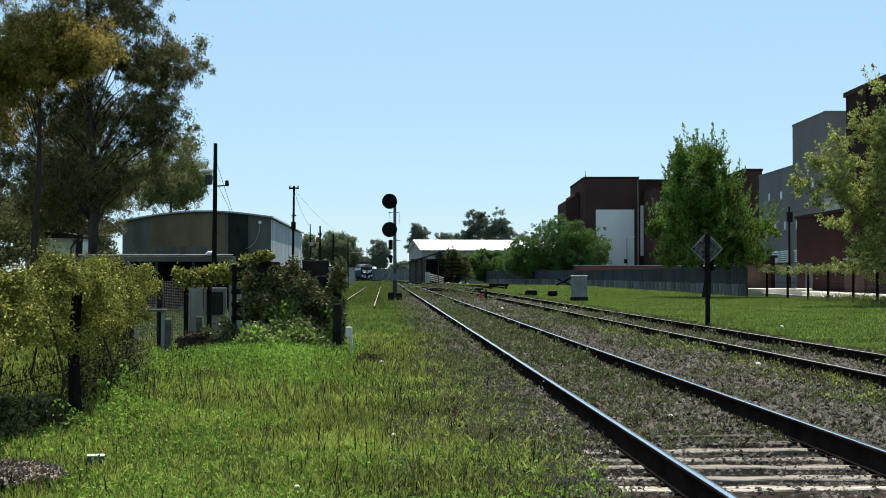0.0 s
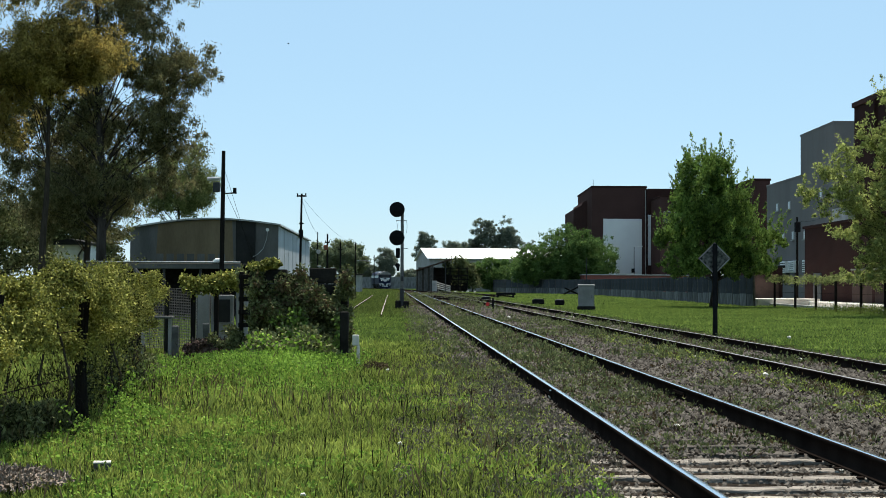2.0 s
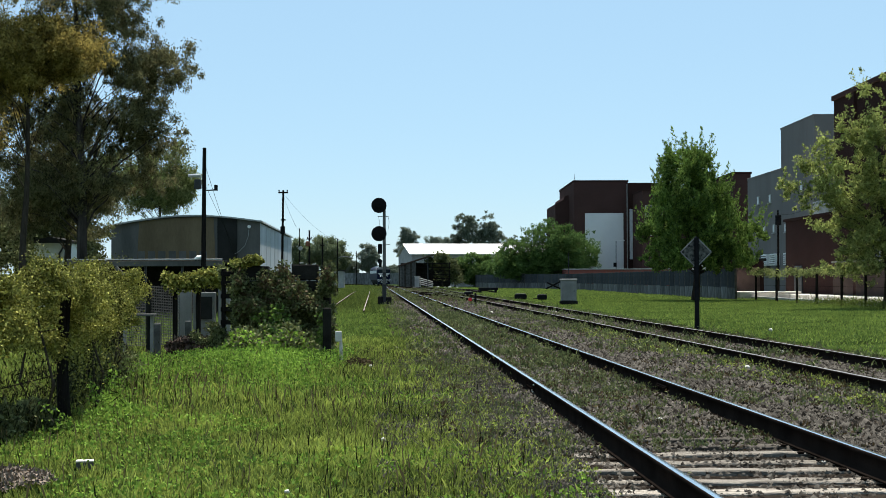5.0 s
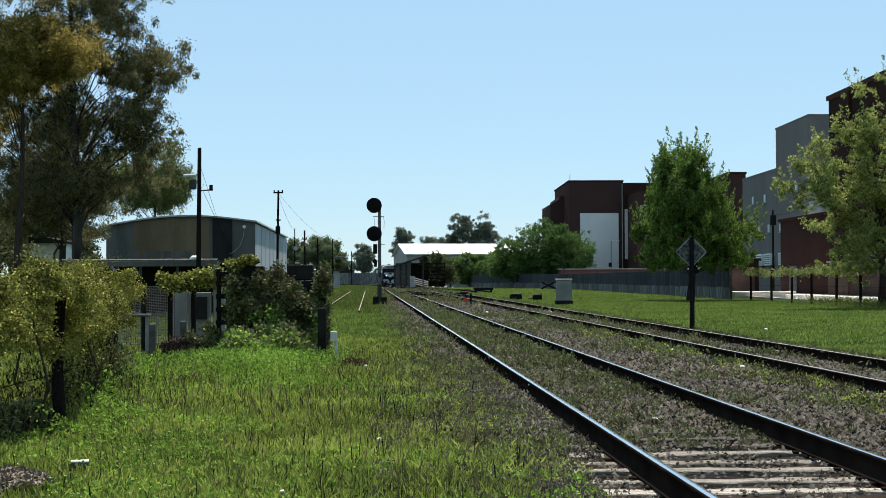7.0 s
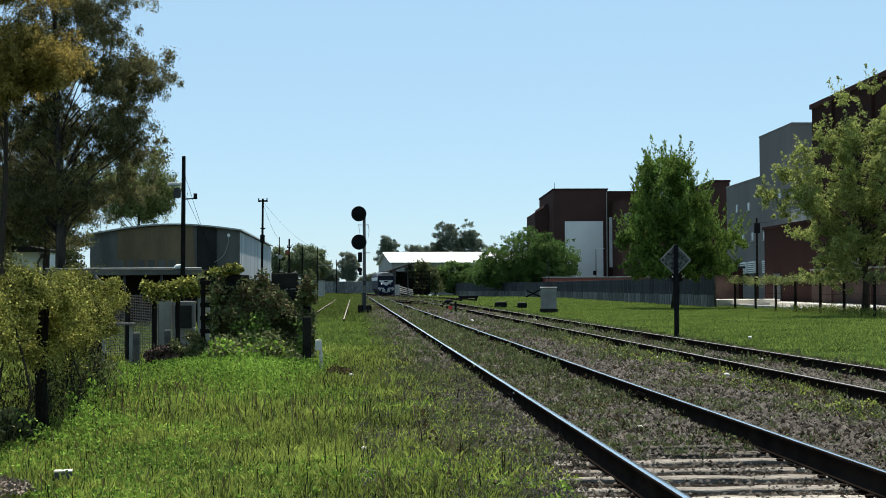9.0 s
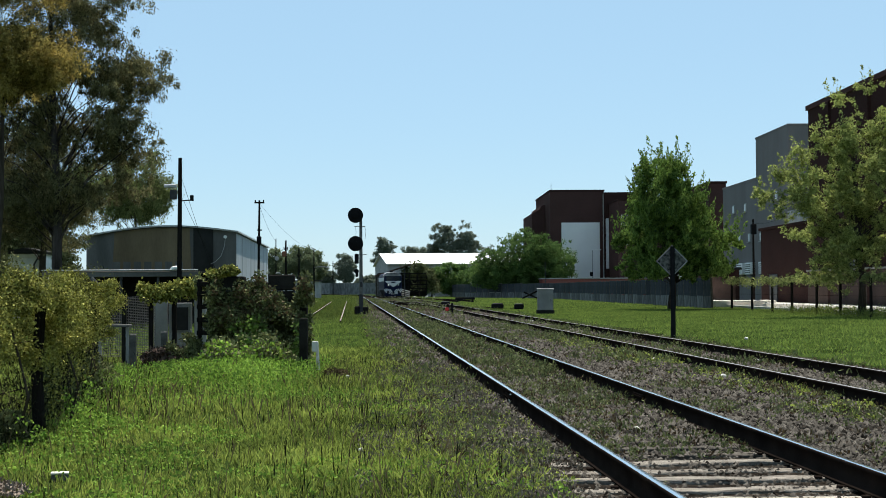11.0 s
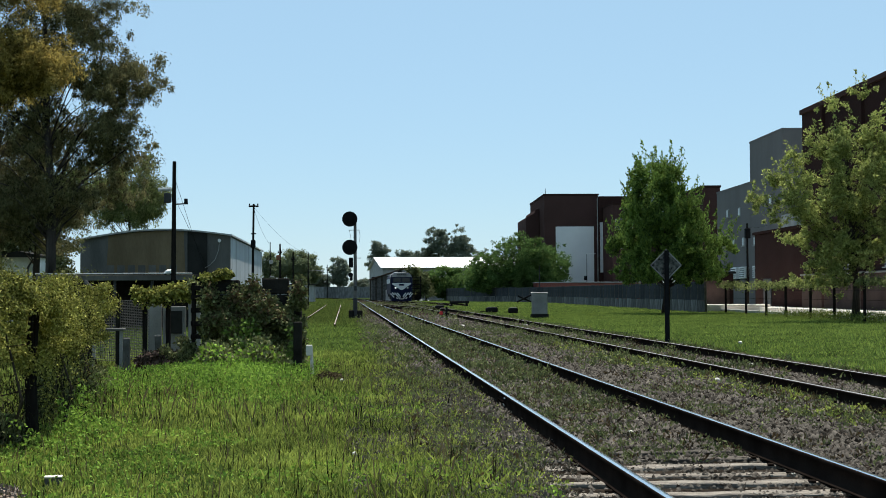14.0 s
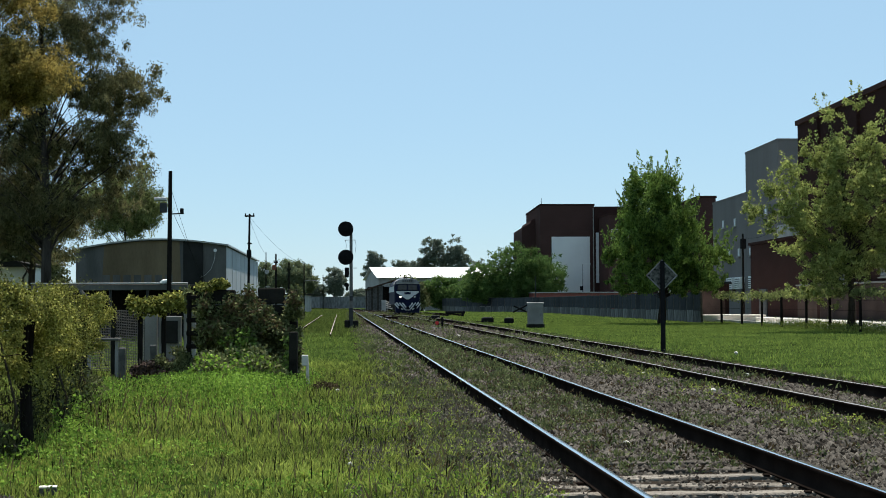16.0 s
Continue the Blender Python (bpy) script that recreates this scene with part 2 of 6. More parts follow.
# ---- mesh helpers ----
def part(name, bm, material, parent=None, label="", smooth=False):
    me = bpy.data.meshes.new(name)
    bm.to_mesh(me)
    bm.free()
    for m in material if isinstance(material, (list, tuple)) else [material]:
        me.materials.append(m)
    if smooth:
        me.shade_smooth()
    ob = new(name, me)
    ob.parent = parent
    if label:
        ob["label"] = label
    return ob


def thing(name, x, y, z, label, category, group="", rz=0.0, kind=""):
    ob = new(name)
    ob.matrix_basis = pose(x, y, z, 0, 0, rz)
    ob.empty_display_size = 0.2
    return tagged(ob, label, category, group, kind)


def box(cx, cy, cz, sx, sy, sz, bevel=0.0, bm=None, rot=None):
    bm = bm or bmesh.new()
    vs = bmesh.ops.create_cube(bm, size=1.0)["verts"]
    m = Matrix.Translation((cx, cy, cz)) @ (rot or Matrix()) @ Matrix.Diagonal((sx, sy, sz, 1))
    bmesh.ops.transform(bm, matrix=m, verts=vs)
    if bevel:
        es = {e for v in vs for e in v.link_edges}
        bmesh.ops.bevel(bm, geom=list(es), offset=bevel, segments=1, affect="EDGES")
    return bm


def tube(pts, rads, seg=8, bm=None, cap=True):
    """A tapered tube along points."""
    bm = bm or bmesh.new()
    rings = []
    for i, p in enumerate(pts):
        p = Vector(p)
        d = (Vector(pts[min(i + 1, len(pts) - 1)]) - Vector(pts[max(i - 1, 0)])).normalized()
        a = d.orthogonal().normalized() if abs(d.z) < 0.999 else Vector((1, 0, 0))
        if abs(d.z) < 0.9:
            a = d.cross(Vector((0, 0, 1))).normalized()
        else:
            a = (Vector((1, 0, 0)) - d * d.x).normalized()
        b = d.cross(a)
        rings.append([bm.verts.new(p + (a * math.cos(2 * math.pi * k / seg) + b * math.sin(2 * math.pi * k / seg)) * rads[i]) for k in range(seg)])
    for r0, r1 in zip(rings, rings[1:]):
        for k in range(seg):
            bm.faces.new((r0[k], r0[(k + 1) % seg], r1[(k + 1) % seg], r1[k]))
    if cap:
        bm.faces.new(list(reversed(rings[0]))), bm.faces.new(rings[-1])
    return bm


def prism(outline, y0, y1, bm=None):
    """An outline in x and z, pushed from y0 to y1."""
    bm = bm or bmesh.new()
    a = [bm.verts.new((x, y0, z)) for x, z in outline]
    b = [bm.verts.new((x, y1, z)) for x, z in outline]
    bm.faces.new(a), bm.faces.new(list(reversed(b)))
    k = len(a)
    for i in range(k):
        bm.faces.new((a[(i + 1) % k], a[i], b[i], b[(i + 1) % k]))
    bmesh.ops.recalc_face_normals(bm, faces=bm.faces)
    return bm


def np_mesh(name, verts, faces, material, parent=None, label="", mats=None):
    """verts (n, 3), faces (m, k) as arrays."""
    verts, faces = np.asarray(verts, np.float32), np.asarray(faces, np.int32)
    me = bpy.data.meshes.new(name)
    k = faces.shape[1]
    me.vertices.add(len(verts)), me.loops.add(faces.size), me.polygons.add(len(faces))
    me.vertices.foreach_set("co", verts.ravel())
    me.loops.foreach_set("vertex_index", faces.ravel())
    me.polygons.foreach_set("loop_start", np.arange(0, faces.size, k, dtype=np.int32))
    for m in material if isinstance(material, (list, tuple)) else [material]:
        me.materials.append(m)
    if mats is not None:
        me.polygons.foreach_set("material_index", np.asarray(mats, np.int32))
    me.update(calc_edges=True)
    ob = new(name, me)
    ob.parent = parent
    if label:
        ob["label"] = label
    return ob


def unit(v):
    return v / np.maximum(np.linalg.norm(v, axis=1, keepdims=True), 1e-6)


def leaves(name, at, length, width, material, rng, droop=0.0, up=0.0, parent=None, label="", simple=False):
    """One pointed, slightly folded leaf at each place; a simple one is a flat triangle."""
    n = len(at)
    d = rng.normal(size=(n, 3))
    d[:, 2] += up * 2.0 - droop * 2.5
    d = unit(d)
    s = unit(np.cross(d, rng.normal(size=(n, 3))))
    nn = np.cross(d, s)
    ln = (length * rng.uniform(0.6, 1.35, n))[:, None]
    wd = (width * rng.uniform(0.6, 1.35, n))[:, None]
    if simple:
        v = np.stack([at + s * wd * 0.5, at + d * ln, at - s * wd * 0.5], 1).reshape(-1, 3)
        return np_mesh(name, v, np.arange(3 * n).reshape(-1, 3), material, parent, label)
    mid = at + d * ln * 0.45 + nn * wd * 0.18
    v = np.stack([at, mid + s * wd * 0.5, at + d * ln, mid - s * wd * 0.5], 1).reshape(-1, 3)
    f = np.arange(4 * n).reshape(-1, 4)
    return np_mesh(name, v, f, material, parent, label)


def blades(name, at, height, width, material, rng, lean=0.35, parent=None, fine=False):
    """Grass: one blade at each root, bent where it is fine, else a narrow triangle."""
    n = len(at)
    h = (height * rng.uniform(0.5, 1.4, n))[:, None] if np.isscalar(height) else (height * rng.uniform(0.7, 1.3, n))[:, None]
    w = (width * rng.uniform(0.6, 1.3, n))[:, None] if np.isscalar(width) else width[:, None]
    th = rng.uniform(0, 2 * np.pi, n)
    s = np.stack([np.cos(th), np.sin(th), np.zeros(n)], 1)
    ln = np.stack([rng.normal(size=n) * lean, rng.normal(size=n) * lean, np.zeros(n)], 1)
    zz = np.array([[0, 0, 1.0]])
    if fine:
        v = np.stack([at - s * w * 0.5, at + s * w * 0.5, at + zz * h * 0.6 + ln * h * 0.4 + s * w * 0.55, at + zz * h + ln * h], 1).reshape(-1, 3)
        return np_mesh(name, v, np.arange(4 * n).reshape(-1, 4), material, parent)
    v = np.stack([at - s * w * 0.72, at + s * w * 0.72, at + zz * h + ln * h], 1).reshape(-1, 3)
    return np_mesh(name, v, np.arange(3 * n).reshape(-1, 3), material, parent)


def grain(x, y, s):
    """Cheap smooth pattern between -1 and 1."""
    return (np.sin(x * s + 1.3 * np.sin(y * s * 0.7)) + np.sin(y * s * 1.3 + 1.7 * np.sin(x * s * 0.6 + 2.0)) + np.sin((x + y) * s * 0.45 + 0.7)) / 3.0


def disc(x, y, z, r, depth, seg=28, bm=None):
    return tube([(x, y - depth / 2, z), (x, y + depth / 2, z)], [r, r], seg, bm)


# ---- ground and tracks ----
def t1(y):
    """The middle of the near track, x over y."""
    return 3.02 - 0.04415 * y


def t2(y):
    """The middle of the second track: straight, then bending away."""
    return 7.65 - 0.0437 * y - 0.00044 * max(0.0, y - 182.0) ** 2


def siding(y):
    return -1.35 - 0.04415 * y


def smooth_step(a, b, v):
    k = min(1.0, max(0.0, (v - a) / (b - a)))
    return k * k * (3 - 2 * k)


def bed_height(x, y):
    """Top of the ballast: low round the open sleepers, filled up further along."""
    off = x - (3.02 - 0.04415 * y)
    fill = np.clip((y - 12.2 - 0.5 * np.sin(off * 2.2)) / 2.0, 0, 1)
    h = -0.062 + 0.027 * fill + 0.012 * grain(x, y, 2.3) + 0.006 * grain(x, y, 7.1)
    h = h + 0.010 * np.clip((np.abs(off) - 0.98) / 0.15, 0, 1) * np.clip((2.0 - np.abs(off)) / 0.5, 0, 1)
    edge = np.clip(np.minimum(off + 2.5, 7.2 - off) / 0.9, 0, 1)
    return -0.09 + (h + 0.09) * edge


# one sheet of ground out to the horizon
gx = np.concatenate([-np.geomspace(2500, 60, 14), np.linspace(-45, 45, 91), np.geomspace(60, 2500, 14)])
gy = np.concatenate([-np.geomspace(2500, 30, 10), np.linspace(-20, 60, 121), np.linspace(62, 180, 60), np.geomspace(190, 4000, 26)])
GX, GY = np.meshgrid(gx, gy)
near = (np.abs(GX) < 50) & (GY < 200) & (GY > -20)
offs = GX - (3.02 - 0.04415 * GY)
GZ = np.where(near, -0.07 + 0.03 * grain(GX, GY, 0.5), -0.07)
GZ = np.where(near & (offs > -2.4) & (offs < 7.1), -0.14, GZ)
mound = np.exp(-(((GX + 3.1) / 1.7) ** 2 + ((GY - 23.5) / 3.6) ** 2))
GZ = GZ + 0.17 * mound
nyy, nxx = GX.shape
idx = np.arange(nyy * nxx).reshape(nyy, nxx)
quads = np.stack([idx[:-1, :-1], idx[:-1, 1:], idx[1:, 1:], idx[1:, :-1]], -1).reshape(-1, 4)
ground = np_mesh("ground", np.stack([GX, GY, GZ], -1).reshape(-1, 3), quads, M_GROUND)
tagged(ground, "flat ground of rough green grass and soil", "ground", kind="structure")


def ground_z(x, y):
    z = -0.07 + 0.03 * grain(x, y, 0.5)
    return z + 0.17 * np.exp(-(((x + 3.1) / 1.7) ** 2 + ((y - 23.5) / 3.6) ** 2))


# ballast bed under both tracks
bo = np.linspace(-2.5, 7.2, 66)
by = np.concatenate([np.linspace(-34, 1.8, 60), np.linspace(2, 45, 260), np.linspace(45.4, 290, 200)])
BO, BY = np.meshgrid(bo, by)
widen = np.where(BY > 182, -0.00044 * np.maximum(0, BY - 182) ** 2, 0)
BX = 3.02 - 0.04415 * BY + BO + widen
BZ = bed_height(BX - widen, BY)
idx = np.arange(BX.size).reshape(BX.shape)
quads = np.stack([idx[:-1, :-1], idx[:-1, 1:], idx[1:, 1:], idx[1:, :-1]], -1).reshape(-1, 4)
bed = np_mesh("track_bed", np.stack([BX, BY, BZ], -1).reshape(-1, 3), quads, M_BALLAST)
tagged(bed, "grey-brown stone ballast bed mixed with soil", "track bed", kind="structure")

RAIL = [(-.065, -.035), (.065, -.035), (.065, -.02), (.012, -.005), (.012, .108), (.036, .12), (.036, .143), (.029, .15),
        (-.029, .15), (-.036, .143), (-.036, .12), (-.012, .108), (-.012, -.005), (-.065, -.02)]


def sweep(line, section, z0):
    """Vertices and faces of a section carried along a line in plan."""
    p = np.array(line, float)
    d = np.gradient(p, axis=0)
    d /= np.linalg.norm(d, axis=1, keepdims=True)
    nrm = np.stack([d[:, 1], -d[:, 0]], 1)
    sec = np.array(section)
    k = len(sec)
    v = np.zeros((len(p), k, 3))
    v[:, :, :2] = p[:, None, :] + nrm[:, None, :] * sec[None, :, 0:1]
    v[:, :, 2] = z0 + sec[None, :, 1]
    i = np.arange(len(p) * k).reshape(len(p), k)
    nx = np.roll(i, -1, axis=1)
    f = np.stack([i[:-1], nx[:-1], nx[1:], i[1:]], -1)
    return v.reshape(-1, 3), f.reshape(-1, 4), np.tile(np.arange(k), len(p) - 1)


def offset_line(fn, ys, off):
    out = []
    for y in ys:
        s = (fn(y + 0.5) - fn(y - 0.5))
        k = math.hypot(1, s)
        out.append((fn(y) + off / k, y - off * s / k))
    return out


def rails(parent, fn, ys, z0=0.005, top=None, gauge=1.746):
    for side in (-1, 1):
        v, f, e = sweep(offset_line(fn, ys, side * gauge / 2), RAIL, z0)
        np_mesh("rail", v, f, [M_RUST, top or M_RAILTOP], parent, mats=np.where(e == 7, 1, 0))


def make_track(label, fn, y0, y1, step, top=None, z0=0.005):
    tr = thing("railway_track", 0, 0, 0, label, "railway track", "railway tracks")
    ys = np.arange(y0, y1 + step, step)
    rails(tr, fn, ys, z0, top)
    return tr


track_near = make_track("straight broad-gauge track with shiny worn rails", t1, -34.0, 272.0, 4.0)
track_second = make_track("second broad-gauge track with dark rails, bending away", t2, -34.0, 420.0, 4.0, M_DULLRAIL)
track_siding = make_track("disused siding with pale old rails sunk in grass", siding, 62.0, 160.0, 4.0, M_OLDRAIL, -0.09)


def crossover(y):
    return t1(y) + (t2(y) - t1(y)) * smooth_step(164.0, 100.0, y)


def branch(y):
    return t2(y) + 5.2 * smooth_step(232.0, 150.0, y)


track_cross = make_track("crossover track linking the two lines", crossover, 100.0, 164.0, 3.0, M_DULLRAIL)
track_branch = make_track("short stub track ending at a buffer block", branch, 150.0, 232.0, 3.0, M_DULLRAIL)


def sleeper_mesh(material):
    bm = box(0, 0, -0.06, 2.7, 0.18, 0.12)
    for v in bm.verts:
        v.co.x += random.uniform(-0.05, 0.05)
    bmesh.ops.subdivide_edges(bm, edges=[e for e in bm.edges if abs(e.verts[0].co.x - e.verts[1].co.x) > 1], cuts=9)
    for v in bm.verts:
        v.co.y += random.uniform(-0.016, 0.016)
        v.co.z += random.uniform(-0.012, 0.004)
    bmesh.ops.bevel(bm, geom=list(bm.edges), offset=0.009, segments=1, affect="EDGES")
    me = bpy.data.meshes.new("sleeper")
    bm.to_mesh(me), bm.free()
    me.materials.append(material)
    return me


SLEEPERS = [sleeper_mesh(M_SLEEPER) for _ in range(4)]
GRIMY_SLEEPERS = [sleeper_mesh(M_SLEEPER_MID) for _ in range(4)]
CLIP = box(0, 0, 0.008, 0.06, 0.05, 0.022, 0.006)
clip_me = bpy.data.meshes.new("rail_clip")
CLIP.to_mesh(clip_me), CLIP.free()
clip_me.materials.append(M_RUST)
rng = np.random.default_rng(5)
for tr, fn, y0, y1 in ((track_near, t1, 2.4, 40.0), (track_second, t2, 6.0, 50.0)):
    y = y0
    i = 0
    while y < y1:
        ob = new("sleeper", (SLEEPERS if tr is track_near and y < 12.2 else GRIMY_SLEEPERS)[i % 4])
        ob.parent = tr
        ob.matrix_basis = pose(fn(y) + random.uniform(-0.05, 0.05), y, -0.026 + random.uniform(-0.014, 0.004), 0, random.uniform(-0.4, 0.4), 2.53 + random.uniform(-1.2, 1.2))
        if tr is track_near and y < 16:
            for off in (-0.985, -0.76, 0.76, 0.985):
                c = new("rail_clip", clip_me)
                c.parent = tr
                c.matrix_basis = pose(fn(y) + off, y - off * 0.044, -0.034, 0, 0, 2.53 + random.uniform(-8, 8))
        y += 0.527 + random.uniform(-0.03, 0.03)
        i += 1


def joined_boxes(name, places, size, material, parent, rz):
    """Many alike boxes in one mesh: the far sleepers."""
    c = np.array(list(itertools.product((-.5, .5), (-.5, .5), (-.5, .5)))) * np.array(size)
    r = np.array([[math.cos(rz), -math.sin(rz), 0], [math.sin(rz), math.cos(rz), 0], [0, 0, 1]])
    c = c @ r.T
    v = (np.array(places)[:, None, :] + c[None]).reshape(-1, 3)
    q = np.array([[0, 1, 3, 2], [4, 6, 7, 5], [0, 4, 5, 1], [2, 3, 7, 6], [0, 2, 6, 4], [1, 5, 7, 3]])
    f = (np.arange(len(places))[:, None, None] * 8 + q[None]).reshape(-1, 4)
    ob = np_mesh(name, v, f, material, parent)
    ob["kind"] = "stuff"
    return ob


for tr, fn, y0, y1 in ((track_near, t1, -33, 2.0), (track_second, t2, -33, 5.6), (track_near, t1, 40.2, 270), (track_second, t2, 50.2, 330), (track_cross, crossover, 104, 160), (track_branch, branch, 152, 226)):
    joined_boxes("far_sleepers", [(fn(y), y, -0.10) for y in np.arange(y0, y1, 0.53)], (2.7, 0.235, 0.12), M_SLEEPER_DK, tr, 0.044)


# bolted joints of the near rails
fp = box(0, 0, 0.06, 0.03, 0.6, 0.075, 0.008)
fp_me = bpy.data.meshes.new("fishplate")
fp.to_mesh(fp_me), fp.free()
fp_me.materials.append(M_RUST)
bolt = tube([(0, 0, 0), (0.03, 0, 0)], [0.018, 0.016], 6)
bolt_me = bpy.data.meshes.new("bolt")
bolt.to_mesh(bolt_me), bolt.free()
bolt_me.materials.append(M_RUST)
for y in (17.9, 29.9, 41.9):
    for side in (-0.873, 0.873):
        for face in (-1, 1):
            ob = new("fishplate", fp_me)
            ob.parent = track_near
            ob.matrix_basis = pose(t1(y) + side + face * 0.026, y - side * 0.044, 0, 0, 0, 2.53)
            for k in range(4):
                b_ = new("bolt", bolt_me)
                b_.parent = ob
                b_.matrix_basis = pose(0.012 * face, -0.22 + 0.147 * k, 0.06, 0, 0, 0 if face > 0 else 180)


# loose ballast stones
def stones(name, n, xs, ys, zs, size, material, rng, parent=None):
    base = np.array([[1, 0, -0.25], [-1, 0, -0.25], [0, 1, -0.25], [0, -1, -0.25], [0, 0, 1]], float)
    tri = np.array([[0, 2, 4], [2, 1, 4], [1, 3, 4], [3, 0, 4]])
    v = base[None] * rng.uniform(0.55, 1.3, (n, 5, 1)) + rng.normal(size=(n, 5, 3)) * 0.22
    th = rng.uniform(0, 6.28, n)
    c, s = np.cos(th), np.sin(th)
    rx = v[:, :, 0] * c[:, None] - v[:, :, 1] * s[:, None]
    ry = v[:, :, 0] * s[:, None] + v[:, :, 1] * c[:, None]
    v = np.stack([rx, ry, v[:, :, 2] * 0.7], -1) * (size * rng.uniform(0.5, 1.5, n))[:, None, None]
    v += np.stack([xs, ys, zs], 1)[:, None, :]
    f = (np.arange(n)[:, None, None] * 5 + tri[None]).reshape(-1, 3)
    return np_mesh(name, v.reshape(-1, 3), f, material, parent)


rng = np.random.default_rng(11)
for n, a, b, sz in ((42000, 5, 17, 0.032), (40000, 17, 38, 0.040), (30000, 38, 90, 0.050)):
    sy = rng.uniform(a, b, n)
    so = rng.uniform(-2.3, 7.0, n)
    sx = 3.02 - 0.04415 * sy + so
    sz_ = bed_height(sx, sy) - 0.020 * ((np.abs(so) < 1.4) & (sy < 12.3 + 0.3 * np.sin(so * 5)))
    keep = rng.uniform(size=n) < np.where(so < -1.6, 0.35, 1.0)
    ob = stones("ballast_stones", int(keep.sum()), sx[keep], sy[keep], sz_[keep] + 0.004, sz, M_STONE, rng)
    tagged(ob, "loose grey ballast stones between the rails", "ballast", kind="stuff")

for n, a, b, lo, hi, rise in ((1500, 5, 12.4, -0.8, 0.8, -0.032), (1300, 5, 14, -1.75, -0.96, -0.028), (2200, 5, 14, 0.96, 1.7, -0.026), (6500, 12.2, 30, -0.8, 0.8, -0.028)):
    sy = rng.uniform(a, b, n)
    so = rng.uniform(lo, hi, n)
    keep = grain(so * 2, sy * 2, 2.0) > -0.35
    sx = 3.02 - 0.04415 * sy + so
    ob = stones("ballast_stones", int(keep.sum()), sx[keep], sy[keep], np.full(int(keep.sum()), rise), 0.019, M_STONE, rng)
    tagged(ob, "loose ballast stones lying on the sleepers", "ballast", kind="stuff")

# grass of the near verge and the field beyond the tracks
rng = np.random.default_rng(21)


def verge(n, y0, y1, x0, x1, h, w, name, m, patch=0.0, lean=0.35, label="rough green grass with dry stems", tuft=1):
    """Grass over a stretch of the plan, in tufts of a few blades, thinning out towards the ballast."""
    n = n // tuft
    y = rng.uniform(y0, y1, n)
    x = rng.uniform(x0, x1, n) - 0.03 * y
    off = x - (3.02 - 0.04415 * y)
    inside = (off > -1.35 + 0.45 * grain(x, y, 1.9)) & (off < 6.55)
    dens = 0.62 + 0.38 * grain(x, y, 1.1) + 0.25 * grain(x, y, 3.7)
    thin = np.clip((-off - 1.3 + 0.012 * (y - 10)) / 1.6, 0.03, 1)
    keep = ~inside & (rng.uniform(size=n) < np.clip(dens + 0.25 - patch, 0.1, 1) * np.where(off < 0, thin, 1))
    x, y = x[keep], y[keep]
    hh = h * (0.75 + 0.35 * grain(x, y, 0.9)) * rng.uniform(0.45, 1.45, len(x))
    if tuft > 1:
        k = len(x) * tuft
        hh = np.repeat(hh, tuft) * rng.uniform(0.6, 1.15, k)
        x = np.repeat(x, tuft) + rng.normal(size=k) * 0.16 * hh
        y = np.repeat(y, tuft) + rng.normal(size=k) * 0.16 * hh
    at = np.stack([x, y, ground_z(x, y) - 0.01], 1)
    ob = blades(name, at, hh, w, m, rng, lean, fine=w < 0.018)
    return tagged(ob, label, "grass", kind="stuff")


verge(380000, 6.5, 16, -8.0, 2.3, 0.105, 0.0095, "grass", L_GRASS, 0.10, 0.30, tuft=11)
verge(230000, 16, 36, -11, 2.6, 0.125, 0.016, "grass", L_GRASS, 0.08, 0.32, tuft=9)
verge(50000, 34, 66, -12, 2.8, 0.15, 0.03, "grass", L_FIELD, 0.0, 0.32, tuft=5)
verge(60000, 60, 160, -14, 3.0, 0.16, 0.04, "grass", L_ROUGH)
verge(15000, -16, 6.4, -9, 2.0, 0.10, 0.02, "grass", L_GRASS)
verge(10000, -16, 20, 9.5, 26, 0.10, 0.03, "field_grass", L_FIELD, label="bright green mown grass field")
verge(60000, 160, 335, -60, 9, 0.25, 0.12, "far_grass", L_ROUGH, label="rough green grass far along the line")
verge(30000, 40, 160, -30, -8, 0.2, 0.06, "yard_grass", L_ROUGH, label="rough grass of the yard beyond the fence")
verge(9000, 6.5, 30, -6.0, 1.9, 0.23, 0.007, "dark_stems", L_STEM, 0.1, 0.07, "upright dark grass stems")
verge(9000, 6.5, 30, -6.0, 1.9, 0.24, 0.005, "dry_grass", L_DRY, 0.2, 0.16, "scattered dry brown grass stems")
verge(150000, 20, 100, 10.0, 29, 0.10, 0.032, "field_grass", L_FIELD, label="bright green mown grass field")
verge(60000, 100, 230, 8, 34, 0.12, 0.07, "field_grass", L_FIELD, label="bright green mown grass field")


